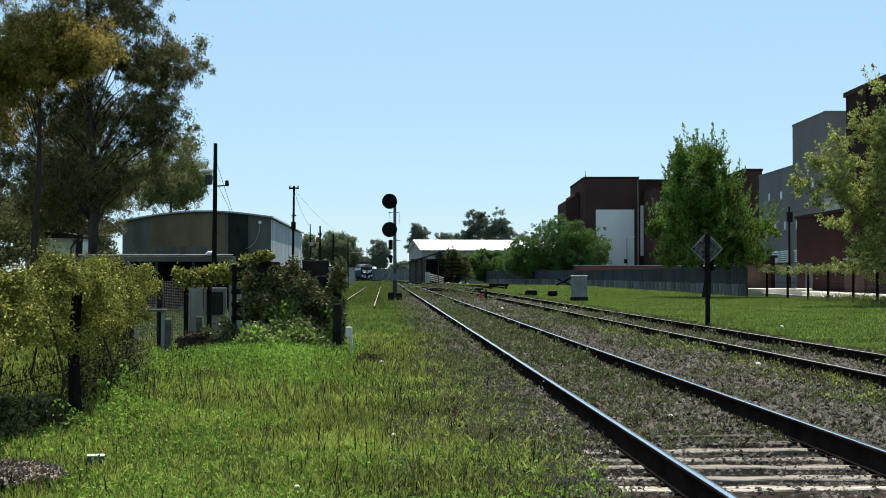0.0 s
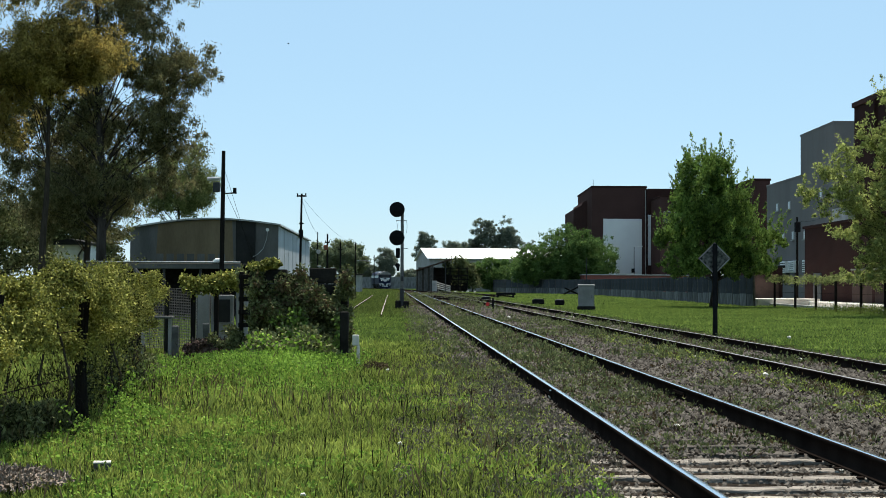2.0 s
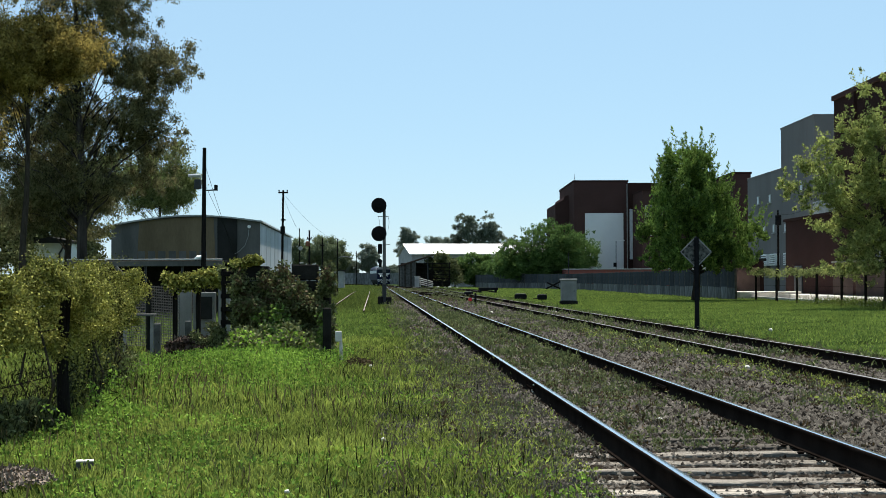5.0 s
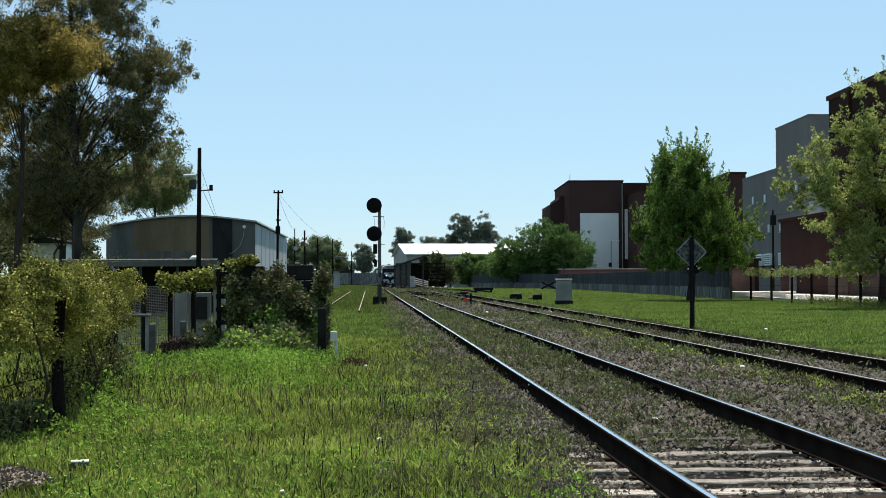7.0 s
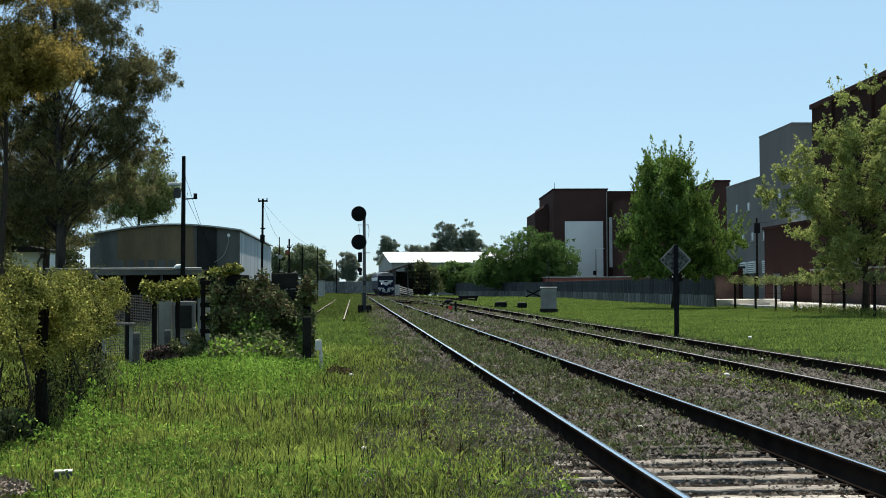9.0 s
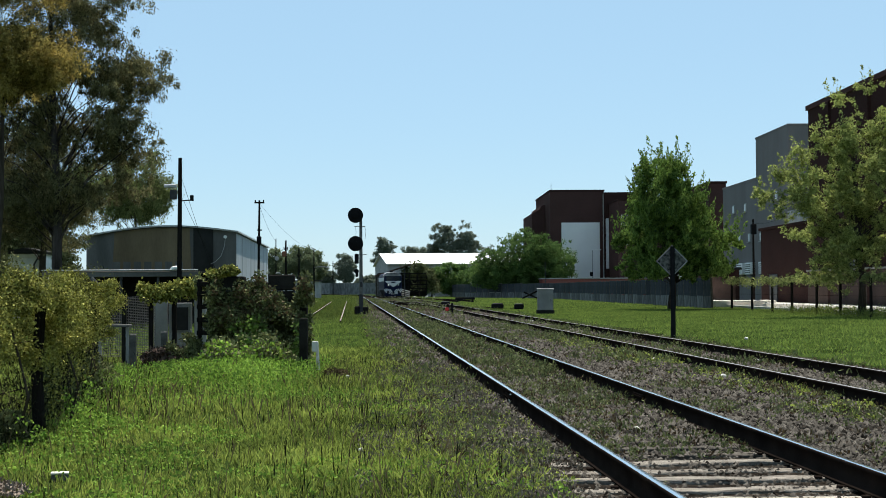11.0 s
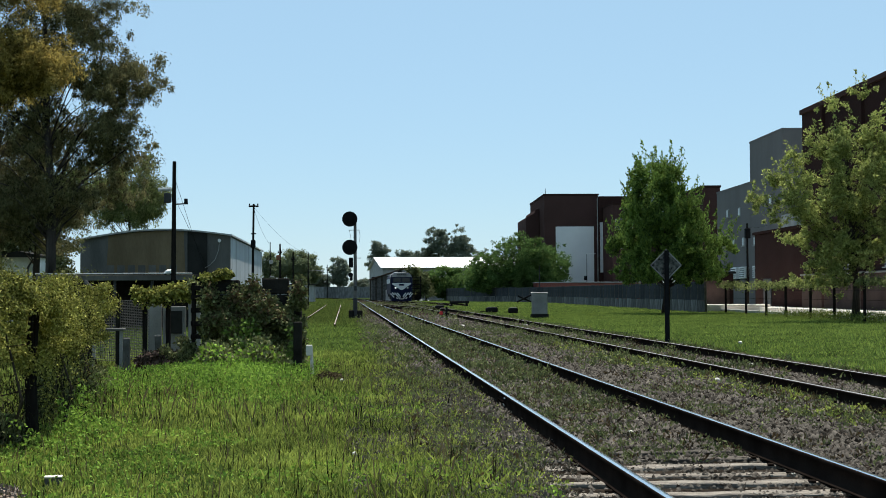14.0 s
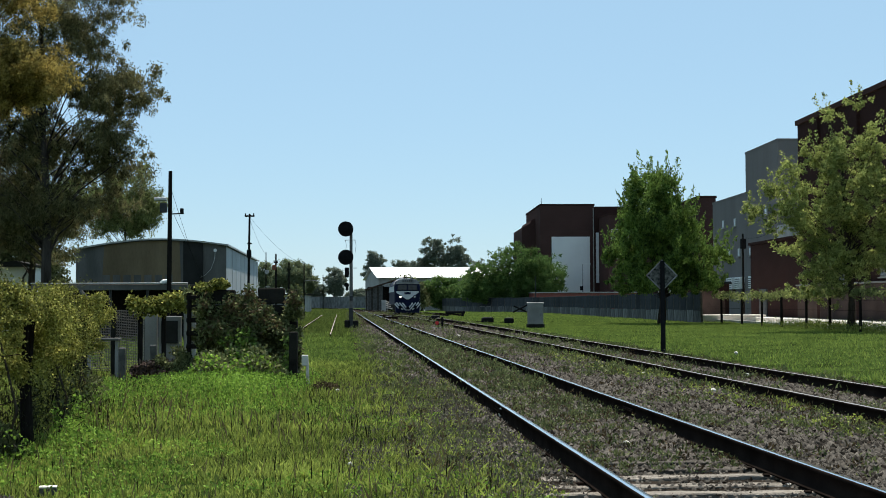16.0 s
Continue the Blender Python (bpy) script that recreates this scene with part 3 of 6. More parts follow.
# weeds growing in the ballast, in separate little plants
def bed_weeds(n, y0, y1, size, m, name, thresh, label="low green weeds sprouting through the ballast", lo=-2.4, hi=7.1, ragged=0.3):
    y = rng.uniform(y0, y1, n)
    so = rng.uniform(lo, hi, n)
    x = 3.02 - 0.04415 * y + so
    g = grain(x, y, 1.3) * 0.4 + grain(x, y, 3.4) * 0.35 + 0.30 * np.exp(-((so - 3.3) / 0.7) ** 2) + 0.15 * (so < -1.35) + 0.42 * (np.abs(so) < 0.78) * np.clip((y - 11.8) / 1.5, 0, 1) - 0.6 * (np.abs(so) < 1.3) * (y < 12)
    keep = (g + rng.normal(size=n) * ragged > thresh) & (np.abs(np.abs(so) - 0.873) > 0.09)
    x, y = x[keep], y[keep]
    k = rng.integers(6, 16, len(x))
    r = np.repeat(size * rng.uniform(0.5, 1.5, len(x)), k)[:, None]
    at = np.repeat(np.stack([x, y, bed_height(x, y)], 1), k, axis=0) + np.abs(rng.normal(size=(k.sum(), 3))) * r * np.sign(rng.normal(size=(k.sum(), 3))) * np.array([0.8, 0.8, 0.0])
    at[:, 2] += np.abs(rng.normal(size=k.sum())) * r[:, 0] * 0.7 + 0.012
    return tagged(leaves(name, at, size, size * 0.45, m, rng, up=0.6), label, "weeds", kind="stuff")


bed_weeds(7000, 6.5, 22, 0.046, L_BEDWEED, "ballast_weeds", 0.28)
bed_weeds(7000, 22, 60, 0.085, L_BEDWEED, "ballast_weeds", 0.34)
bed_weeds(5000, 60, 200, 0.13, L_BEDWEED, "ballast_weeds", 0.45)
bed_weeds(1300, 6.5, 45, 0.04, L_LITTER, "pale_ballast_litter", 0.3, "pale dead leaves and twigs in the ballast")
bed_weeds(3500, 6.5, 45, 0.055, L_RUSSET, "russet_ballast_weeds", 0.26, "russet withered weeds in the ballast")
bed_weeds(4600, 6.0, 26, 0.036, L_LITTER, "verge_litter", -0.10, "pale withered leaves along the ballast's edge", -3.0, -1.0)
bed_weeds(3000, 6.0, 26, 0.032, L_GRASS, "verge_weeds", 0.14, "green weeds along the ballast's edge", -3.0, -1.0)
bed_weeds(1500, 12, 40, 0.05, L_GRASS, "verge_weeds", 0.45, "green weeds between the tracks", 2.6, 4.2)


# small round-leaved weeds among the verge grass
n = 70000
y = rng.uniform(6.5, 24, n)
x = rng.uniform(-6.0, 1.5, n) - 0.03 * y
off = x - (3.02 - 0.04415 * y)
keep = (off < -1.3) & (grain(x, y, 1.7) + 0.6 * grain(x, y, 4.9) > 0.12)
x, y = x[keep], y[keep]
z = ground_z(x, y) + rng.uniform(0.0, 0.075, len(x))
tagged(leaves("clover", np.stack([x, y, z], 1), 0.034, 0.026, L_WEED, rng, 0.0, 0.2), "small green clover and weeds in the grass", "weeds", kind="stuff")


# ---- buildings ----
def wall_box(name, x0, x1, y0, y1, z0, z1, material, parent, label=""):
    return part(name, box((x0 + x1) / 2, (y0 + y1) / 2, (z0 + z1) / 2, abs(x1 - x0), abs(y1 - y0), z1 - z0, 0.01), material, parent, label)


def side_window(parent, x, y, z, w, h, glass=None):
    """A window in a wall that faces -x."""
    win = part("window", box(x - 0.03, y, z, 0.10, w + 0.2, h + 0.2, 0.02), M_CONC_LT, parent)
    part("pane", box(x - 0.09, y, z, 0.03, w, h), glass or M_PANE, win)
    part("sill", box(x - 0.12, y, z - h / 2 - 0.13, 0.2, w + 0.3, 0.06), M_CONC_LT, win)
    return win


def front_window(parent, x, y, z, w, h, glass=None):
    win = part("window", box(x, y - 0.03, z, w + 0.2, 0.10, h + 0.2, 0.02), M_CONC_LT, parent)
    part("pane", box(x, y - 0.09, z, w, 0.03, h), glass or M_GLASS, win)
    return win


# tall and low brick blocks along the yard road
brick_tall = thing("factory_building", 0, 0, 0, "tall dark red-brown brick factory block with flat roof", "building", "factory buildings")
wall_box("wall", 29.5, 50, 60, 97, -0.1, 14.5, M_BRICKDK, brick_tall)
wall_box("parapet", 29.35, 50.1, 59.9, 97.15, 14.5, 14.85, M_BRICKBR, brick_tall)
part("plinth", box(29.40, 79.5, 1.25, 0.24, 34.8, 2.7, 0.02), M_PLINTH, brick_tall, "dusty paler plinth")
part("ledge", box(29.34, 79.5, 2.66, 0.34, 34.9, 0.12, 0.02), M_CONC, brick_tall)
for y in (66, 75, 84, 92):
    part("pilaster", box(29.42, y, 7.2, 0.3, 0.6, 14.5, 0.02), M_BRICKDK, brick_tall)
for y in (70.5, 79.5, 88):
    side_window(brick_tall, 29.5, y, 3.7, 1.6, 1.3, M_GLASS)
brick_low = thing("factory_annex", 0, 0, 0, "low dark brown brick annex of the factory", "building", "factory buildings")
wall_box("wall", 29.6, 35.0, 97.2, 111, -0.1, 6.2, M_BRICKDK, brick_low)
wall_box("coping", 29.45, 35.1, 97.2, 111.2, 6.2, 6.42, M_BRICKDK, brick_low)
part("door", box(29.55, 107, 1.2, 0.12, 2.2, 2.6, 0.02), M_DARKMETAL, brick_low, "dark metal roller door")

grey_tall = thing("grey_block", 0, 0, 0, "tall windowless grey rendered industrial block", "building", "factory buildings")
wall_box("wall", 35.2, 55, 122, 133.5, -0.1, 16.45, M_GREYWALL, grey_tall)
wall_box("parapet", 35.17, 55.1, 121.97, 133.6, 16.45, 16.65, M_GREYWALL, grey_tall)
grey_wing = thing("grey_wing", 0, 0, 0, "lower grey rendered wing with small windows", "building", "factory buildings")
wall_box("wall", 35.25, 52, 133.7, 148, -0.1, 12.4, M_GREYWALL, grey_wing)
wall_box("parapet", 35.22, 52.1, 133.7, 148.1, 12.4, 12.62, M_GREYWALL, grey_wing)
front_block = thing("grey_porch_building", 0, 0, 0, "pale grey two-storey block with small square windows", "building", "factory buildings")
wall_box("wall", 35.0, 36.5, 111.2, 121.8, -0.1, 8.5, M_CONC_LT, front_block)
for y, z in ((124.5, 6.3), (128.5, 6.4), (131.8, 6.5), (126.0, 10.2)):
    side_window(grey_tall, 35.2, y, z, 0.55, 0.7)
for y, z in ((136.5, 6.6), (140.5, 6.7), (144.6, 6.8), (138, 9.8), (143, 9.9)):
    side_window(grey_wing, 35.25, y, z, 0.6, 0.7)
for y in (114.5, 117.5, 120.2):
    side_window(front_block, 35.0, y, 5.4, 1.0, 1.0)
for y in (123.5, 126.8, 130.2, 135.5, 139):
    ac = thing("wall_vent_unit", 35.0, y, 3.4, "pale grey louvred vent unit on the wall", "vent", "wall vent units")
    part("casing", box(-0.02, 0, 0, 0.5, 2.2, 1.2, 0.03), M_WHITE, ac)
    for k in range(5):
        part("louvre", box(-0.29, 0, -0.42 + 0.2 * k, 0.05, 1.9, 0.08, 0.01), M_GREYSHEET, ac)
    part("bracket", box(0.05, 0, -0.72, 0.35, 1.8, 0.12), M_DARKMETAL, ac)
brown_back = thing("brown_block", 0, 0, 0, "brown brick block behind the grey wing", "building", "factory buildings")
wall_box("wall", 35.3, 37.3, 155, 168, -0.1, 13.7, M_BRICKBR, brown_back)
wall_box("parapet", 35.2, 37.4, 154.9, 168.1, 13.7, 13.95, M_BRICKDK, brown_back)

mill = thing("brick_mill", 0, 0, 0, "dark brown brick mill with a large white wall panel", "building", "factory buildings")
wall_box("wall", 24.0, 33.2, 225, 250, -0.1, 17.9, M_BRICKBR, mill)
wall_box("parapet", 23.9, 33.3, 224.9, 250.1, 17.9, 18.2, M_BRICKDK, mill)
wall_box("wall_panel", 25.9, 32.4, 224.75, 224.95, 2.6, 12.6, M_PANEL, mill, "large white painted wall panel")
wall_box("wall", 33.2, 42.0, 224.2, 250, -0.1, 17.7, M_BRICKDK, mill)
wall_box("stair_tower", 33.9, 42.0, 214, 224.1, -0.1, 15.6, M_BRICKBR, mill)
wall_box("parapet", 33.8, 42.1, 213.9, 224.1, 15.6, 15.85, M_BRICKDK, mill)
part("left_wing", prism([(21.6, -0.1), (23.95, -0.1), (23.95, 16.2), (23.2, 15.9), (23.1, 15.4), (21.6, 14.6)], 233, 250), M_BRICKBR, mill)
part("stair_window", box(33.6, 224.1, 9.0, 0.5, 0.12, 8.5), M_PANE, mill, "tall narrow pale stair window")
part("drain_pipe", tube([(33.05, 224.8, 2), (33.05, 224.8, 17.5)], [0.09, 0.09], 6), M_CONC_LT, mill)
for z in (12.4, 9.3):
    front_window(mill, 34.9, 214, z, 0.9, 1.6)
    front_window(mill, 36.6, 214, z, 0.9, 1.6)
part("aerial", tube([(24.3, 226, 18.2), (24.3, 226, 19.3)], [0.05, 0.03], 5), M_DARKMETAL, mill)
redlow = thing("red_brick_outbuilding", 0, 0, 0, "low red brick outbuilding behind the yard fence", "building")
wall_box("wall", 20.8, 37, 206, 213, -0.1, 2.9, brick_mat("red_brick", (0.25, 0.07, 0.055), (0.2, 0.06, 0.05), (0.2, 0.15, 0.13)), redlow)
wall_box("coping", 20.6, 37.2, 205.8, 213.2, 2.9, 3.05, M_CONC_LT, redlow)
gatehouse = thing("brown_garage", 0, 0, 0, "brown garage with a wide dark door behind the fence", "building")
wall_box("wall", 27.0, 30.5, 122, 130, -0.1, 3.1, M_BRICKDK, gatehouse)
wall_box("roof", 26.8, 30.7, 121.8, 130.2, 3.1, 3.3, M_DARKSHEET, gatehouse)
part("door", box(28.7, 121.95, 1.25, 2.8, 0.1, 2.5), M_ROOFBROWN, gatehouse)
road = part("yard_road", box(27.0, 90, -0.045, 4.6, 72, 0.06, 0.02), M_PATH)
tagged(road, "pale dusty concrete yard road along the factory", "road", kind="structure")
pave = part("pavement", box(28.5, 85, 0.10, 1.9, 54, 0.36, 0.03), M_PATH)
tagged(pave, "raised pale pavement along the factory wall", "pavement", kind="structure")
lw = part("low_white_wall", box(26.0, 103.2, 0.2, 4.8, 2.2, 0.56, 0.04), M_PATH)
tagged(lw, "low broad pale wall beside the yard road", "wall")
kerb = part("kerb", box(24.6, 88, 0.03, 0.18, 66, 0.22, 0.02), M_CONC_LT)
tagged(kerb, "pale concrete kerb at the field's edge", "kerb", kind="structure")


# yard fence of concrete and sheet panels
def panel_fence(name, line, label):
    fe = thing(name, 0, 0, 0, label, "fence")
    low = box(0, 0, 0.38, 2.14, 0.10, 0.92, 0.01)
    lme = bpy.data.meshes.new("lower_panel")
    low.to_mesh(lme), low.free()
    lme.materials.append(M_FENCEBASE)
    up = bmesh.new()
    for k in range(18):
        box(-1.02 + 0.12 * k, 0.02 if k % 2 else -0.01, 1.53, 0.118, 0.03, 1.38, 0, up)
    ume = bpy.data.meshes.new("sheet_panel")
    up.to_mesh(ume), up.free()
    ume.materials.append(M_FENCESHEET)
    pb = box(0, 0, 1.1, 0.14, 0.16, 2.4, 0.015)
    pme = bpy.data.meshes.new("post")
    pb.to_mesh(pme), pb.free()
    pme.materials.append(M_CONC_MID)
    rs = random.Random(4)
    for (xa, ya), (xb, yb) in zip(line, line[1:]):
        ln = math.hypot(xb - xa, yb - ya)
        n = max(1, round(ln / 2.3))
        rz = math.degrees(math.atan2(yb - ya, xb - xa))
        for i in range(n):
            k = (i + 0.5) / n
            px, py = xa + (xb - xa) * k, ya + (yb - ya) * k
            for me in (lme, ume):
                ob = new(me.name, me)
                ob.parent = fe
                ob.matrix_basis = pose(px, py, rs.uniform(-0.04, 0.03), 0, rs.uniform(-0.4, 0.4), rz)
            k = i / n
            ob = new("post", pme)
            ob.parent = fe
            ob.matrix_basis = pose(xa + (xb - xa) * k, ya + (yb - ya) * k, -0.05, rs.uniform(-1, 1), rs.uniform(-1, 1), rz)
    return fe


panel_fence("yard_fence", [(22.3, 97.5), (21.0, 198.0), (9.5, 226.0), (8.0, 262.0)], "long yard fence of pale concrete base and dark sheet panels")


# arched-roof shed beyond the vines
shed = thing("arched_shed", -12.2, 94, 0, "large shed with arched roof and stained olive end wall", "shed", rz=2.5)
arch = [(-10.4 + 10.4 * k / 16, 5.35 + 0.25 * k / 16 + 0.55 * math.sin(math.pi * min(1, k / 16 * 0.98))) for k in range(17)]
part("end_wall", prism([(-10.4, -0.1), (0, -0.1)] + [(x, z - 0.06) for x, z in reversed(arch)], 0, 0.2), M_GREYSHEET, shed, "grey sheeted end wall")
bm = bmesh.new()
prism([(x, z + 0.05) for x, z in [(-10.6, 5.33)] + arch[1:-1] + [(0.15, 5.62)]] + [(x, z - 0.06) for x, z in reversed([(-10.6, 5.33)] + arch[1:-1] + [(0.15, 5.62)])], -0.25, 36, bm)
part("roof", bm, M_GREYMETAL, shed, "dull zinc arched roof")
# track side coloured as if lit by the sky, far side left grey
part("side_wall", box(-0.1, 18, 2.7, 0.2, 35.6, 5.6), M_SKYLITSHEET, shed, "side wall with blue skylight put into its pale colour")
part("side_wall", box(-10.3, 18, 2.6, 0.2, 35.6, 5.3), M_GREYSHEET, shed)
part("end_panel", prism([(-8.75, 0.0), (-3.0, 0.0)] + [(x, z - 0.12) for x, z in reversed(arch) if -8.8 < x < -3.0], -0.06, -0.004), M_OLIVE, shed, "stained olive-yellow sheet panel")
part("end_panel", prism([(-2.98, 0.0), (-1.6, 0.0), (-1.6, 5.75), (-2.98, 5.9)], -0.07, -0.004), M_DARKSHEET, shed, "dark open-looking panel")
for k in range(7):
    part("window", box(-8.3 + 0.72 * k, -0.075, 3.15, 0.5, 0.03, 0.75), M_GREYSHEET, shed)
for k in range(9):
    part("rib", box(-0.02, 1.5 + 4 * k, 2.7, 0.08, 0.12, 5.5), M_SKYLITSHEET, shed)
part("wall_lamp", disc(-0.75, -0.15, 5.25, 0.12, 0.1, 12), M_WHITE, shed, "round white lamp on the end wall")
part("lamp_cable", tube([(-0.75, -0.12, 5.2), (-0.8, -0.14, 4.6), (-1.05, -0.14, 3.9), (-1.45, -0.13, 3.5), (-1.75, -0.1, 3.35)], [0.02] * 5, 5), M_GREYMETAL, shed, "loose pale cable below the lamp")

# low flat canopy and the white cottage behind the vines
canopy = thing("flat_canopy", -9.0, 56, 0, "low flat canopy with a pale metal fascia", "canopy", rz=0)
part("fascia", box(-3.1, 0, 2.2, 6.5, 0.12, 0.24, 0.02), M_GREYSHEET, canopy)
part("gutter", box(-3.1, -0.1, 2.37, 6.5, 0.14, 0.05, 0.01), M_GREYMETAL, canopy)
part("roof", box(-3.1, 2.2, 2.30, 6.5, 4.3, 0.08), M_DARKSHEET, canopy)
for k in range(5):
    part("post", box(-6.2 + 1.55 * k, 0.1, 1.0, 0.10, 0.10, 2.15), M_DARKMETAL, canopy)
# near-black back sheet: the shade under the canopy put into its colour
part("back_wall", box(-3.1, 4.2, 1.05, 6.5, 0.15, 2.35), M_CONC_DK, canopy)
cot = thing("white_cottage", -21.5, 75, 0, "small white rendered cottage in tree shade", "house")
part("wall", box(0, 1.5, 1.75, 1.9, 3, 3.7, 0.02), M_WHITE, cot)
part("roof", prism([(-1.1, 3.6), (1.1, 3.6), (1.1, 3.72), (0, 3.95), (-1.1, 3.72)], -0.3, 3.3), M_DARKSHEET, cot)
part("window", box(-0.55, -0.02, 2.3, 0.7, 0.1, 1.0), M_GLASS, cot)
part("down_pipe", tube([(0.5, -0.1, 0.2), (0.5, -0.1, 3.0), (0.8, -0.1, 3.5)], [0.06] * 3, 6), M_DARKMETAL, cot)
part("down_pipe", tube([(0.8, -0.1, 0.2), (0.8, -0.1, 3.0), (0.95, -0.1, 3.5)], [0.05] * 3, 6), M_GREYMETAL, cot)

# far warehouse with the bright roof and its lean-to
wh = thing("warehouse", -4.2, 270, 0, "long warehouse with a bright sunlit zinc roof", "warehouse", rz=7)
bm = bmesh.new()
a = [bm.verts.new(p) for p in ((0, 0, -0.1), (0, 28, -0.1), (0, 28, 6.5), (0, 14, 8.8), (0, 0, 6.5))]
b = [bm.verts.new(p) for p in ((30, 0, -0.1), (30, 28, -0.1), (30, 28, 6.5), (30, 14, 8.8), (30, 0, 6.5))]
bm.faces.new(a), bm.faces.new(list(reversed(b)))
for i in range(5):
    bm.faces.new((a[i], b[i], b[(i + 1) % 5], a[(i + 1) % 5]))
bmesh.ops.recalc_face_normals(bm, faces=bm.faces)
part("wall", bm, M_CONC_LT, wh, "pale grey walls")
for sgn in (0, 1):
    bm = bmesh.new()
    y0, y1 = (-0.6, 14.0) if sgn == 0 else (28.6, 14.0)
    z0, z1 = 6.5, 8.95
    vs = [bm.verts.new(p) for p in ((-0.5, y0, z0), (30.5, y0, z0), (30.5, y1, z1), (-0.5, y1, z1), (-0.5, y0, z0 + 0.12), (30.5, y0, z0 + 0.12), (30.5, y1, z1 + 0.12), (-0.5, y1, z1 + 0.12))]
    for q in ((0, 1, 2, 3), (4, 5, 6, 7), (0, 1, 5, 4), (1, 2, 6, 5), (2, 3, 7, 6), (3, 0, 4, 7)):
        bm.faces.new([vs[i] for i in q])
    bmesh.ops.recalc_face_normals(bm, faces=bm.faces)
    part("roof_slope", bm, M_ROOFWHITE, wh, "bright zinc roof slope")
part("door", box(-0.03, 5.5, 1.8, 0.1, 4, 3.6), M_GREYSHEET, wh)
lean = thing("timber_lean_to", 0, 250, 0, "open timber lean-to with a rusty brown roof", "shed")
bm = bmesh.new()
vs = [bm.verts.new(p) for p in ((-6.5, -0.4, 3.9), (0.4, -0.4, 6.1), (0.4, 9, 6.1), (-6.5, 9, 3.9), (-6.5, -0.4, 4.05), (0.4, -0.4, 6.25), (0.4, 9, 6.25), (-6.5, 9, 4.05))]
for q in ((0, 1, 2, 3), (4, 5, 6, 7), (0, 1, 5, 4), (1, 2, 6, 5), (2, 3, 7, 6), (3, 0, 4, 7)):
    bm.faces.new([vs[i] for i in q])
bmesh.ops.recalc_face_normals(bm, faces=bm.faces)
part("roof", bm, M_ROOFBROWN, lean)
for k in range(9):
    x = -6.2 + 0.36 * k
    part("plank", box(x, 0.1, 1.9 + 0.06 * k, 0.34, 0.06, 3.9 + 0.12 * k), M_CONC_MID if k % 3 else M_SLEEPER_DK, lean)
for x in (-3.0, -1.5, 0.0, 1.6, 3.2):
    part("post", box(x, 0, 2.3, 0.18, 0.18, 4.7), M_POLE, lean)
for z in (0.9, 1.6, 2.3, 3.0, 3.7, 4.4):
    part("rail", box(0.2, 0.05, z, 6.6, 0.10, 0.16), M_POLE, lean)
# near-black back sheet stands for the dark inside of the open lean-to
part("back_wall", box(-1.4, 8.5, 2.3, 9.6, 0.2, 4.6), M_CONC_DK, lean)

# far wall across the line and small houses
fw = thing("boundary_wall", -15.0, 388, 0, "grey rendered boundary wall far down the line", "wall", rz=4)
for k in range(12):
    part("wall_panel", box(-34 + 3.45 * k, 0.02 * (k % 2), 1.6, 3.47, 0.2, 3.4, 0.02), M_FENCEBASE, fw)
for x, y, w, h, c, r in ((-42, 402, 9, 4.8, M_CONC_LT, M_DARKSHEET), (-54, 400, 10, 4.8, M_CONC_LT, M_TILE)):
    ho = thing("distant_house", x, y, 0, "small low house far beyond the wall", "house", "distant houses")
    part("wall", box(0, 3, h / 2 - 0.05, w, 6, h), c, ho)
    part("roof", prism([(-w / 2 - 0.4, h - 0.1), (w / 2 + 0.4, h - 0.1), (0, h + 1.5)], -0.4, 6.4), r, ho)
    for k in (-1, 1):
        part("window", box(k * w * 0.25, -0.02, h * 0.55, 1.2, 0.1, 1.2), M_GLASS, ho)


low_house = thing("yard_house", -19.6, 228, -0.05, "low pale house with a flat dark roof beyond the shed", "house")
part("wall", box(0, 2.5, 1.5, 8.4, 5, 3.0, 0.03), M_CONC_LT, low_house)
part("roof", box(0, 2.4, 3.06, 9.0, 5.8, 0.16, 0.03), M_DARKSHEET, low_house)
for x in (-2.6, 0.2, 2.9):
    part("window", box(x, -0.02, 1.7, 1.1, 0.1, 1.0, 0.01), M_GLASS, low_house)
part("door", box(1.6, -0.02, 1.05, 0.9, 0.08, 2.05, 0.01), M_DARKMETAL, low_house)


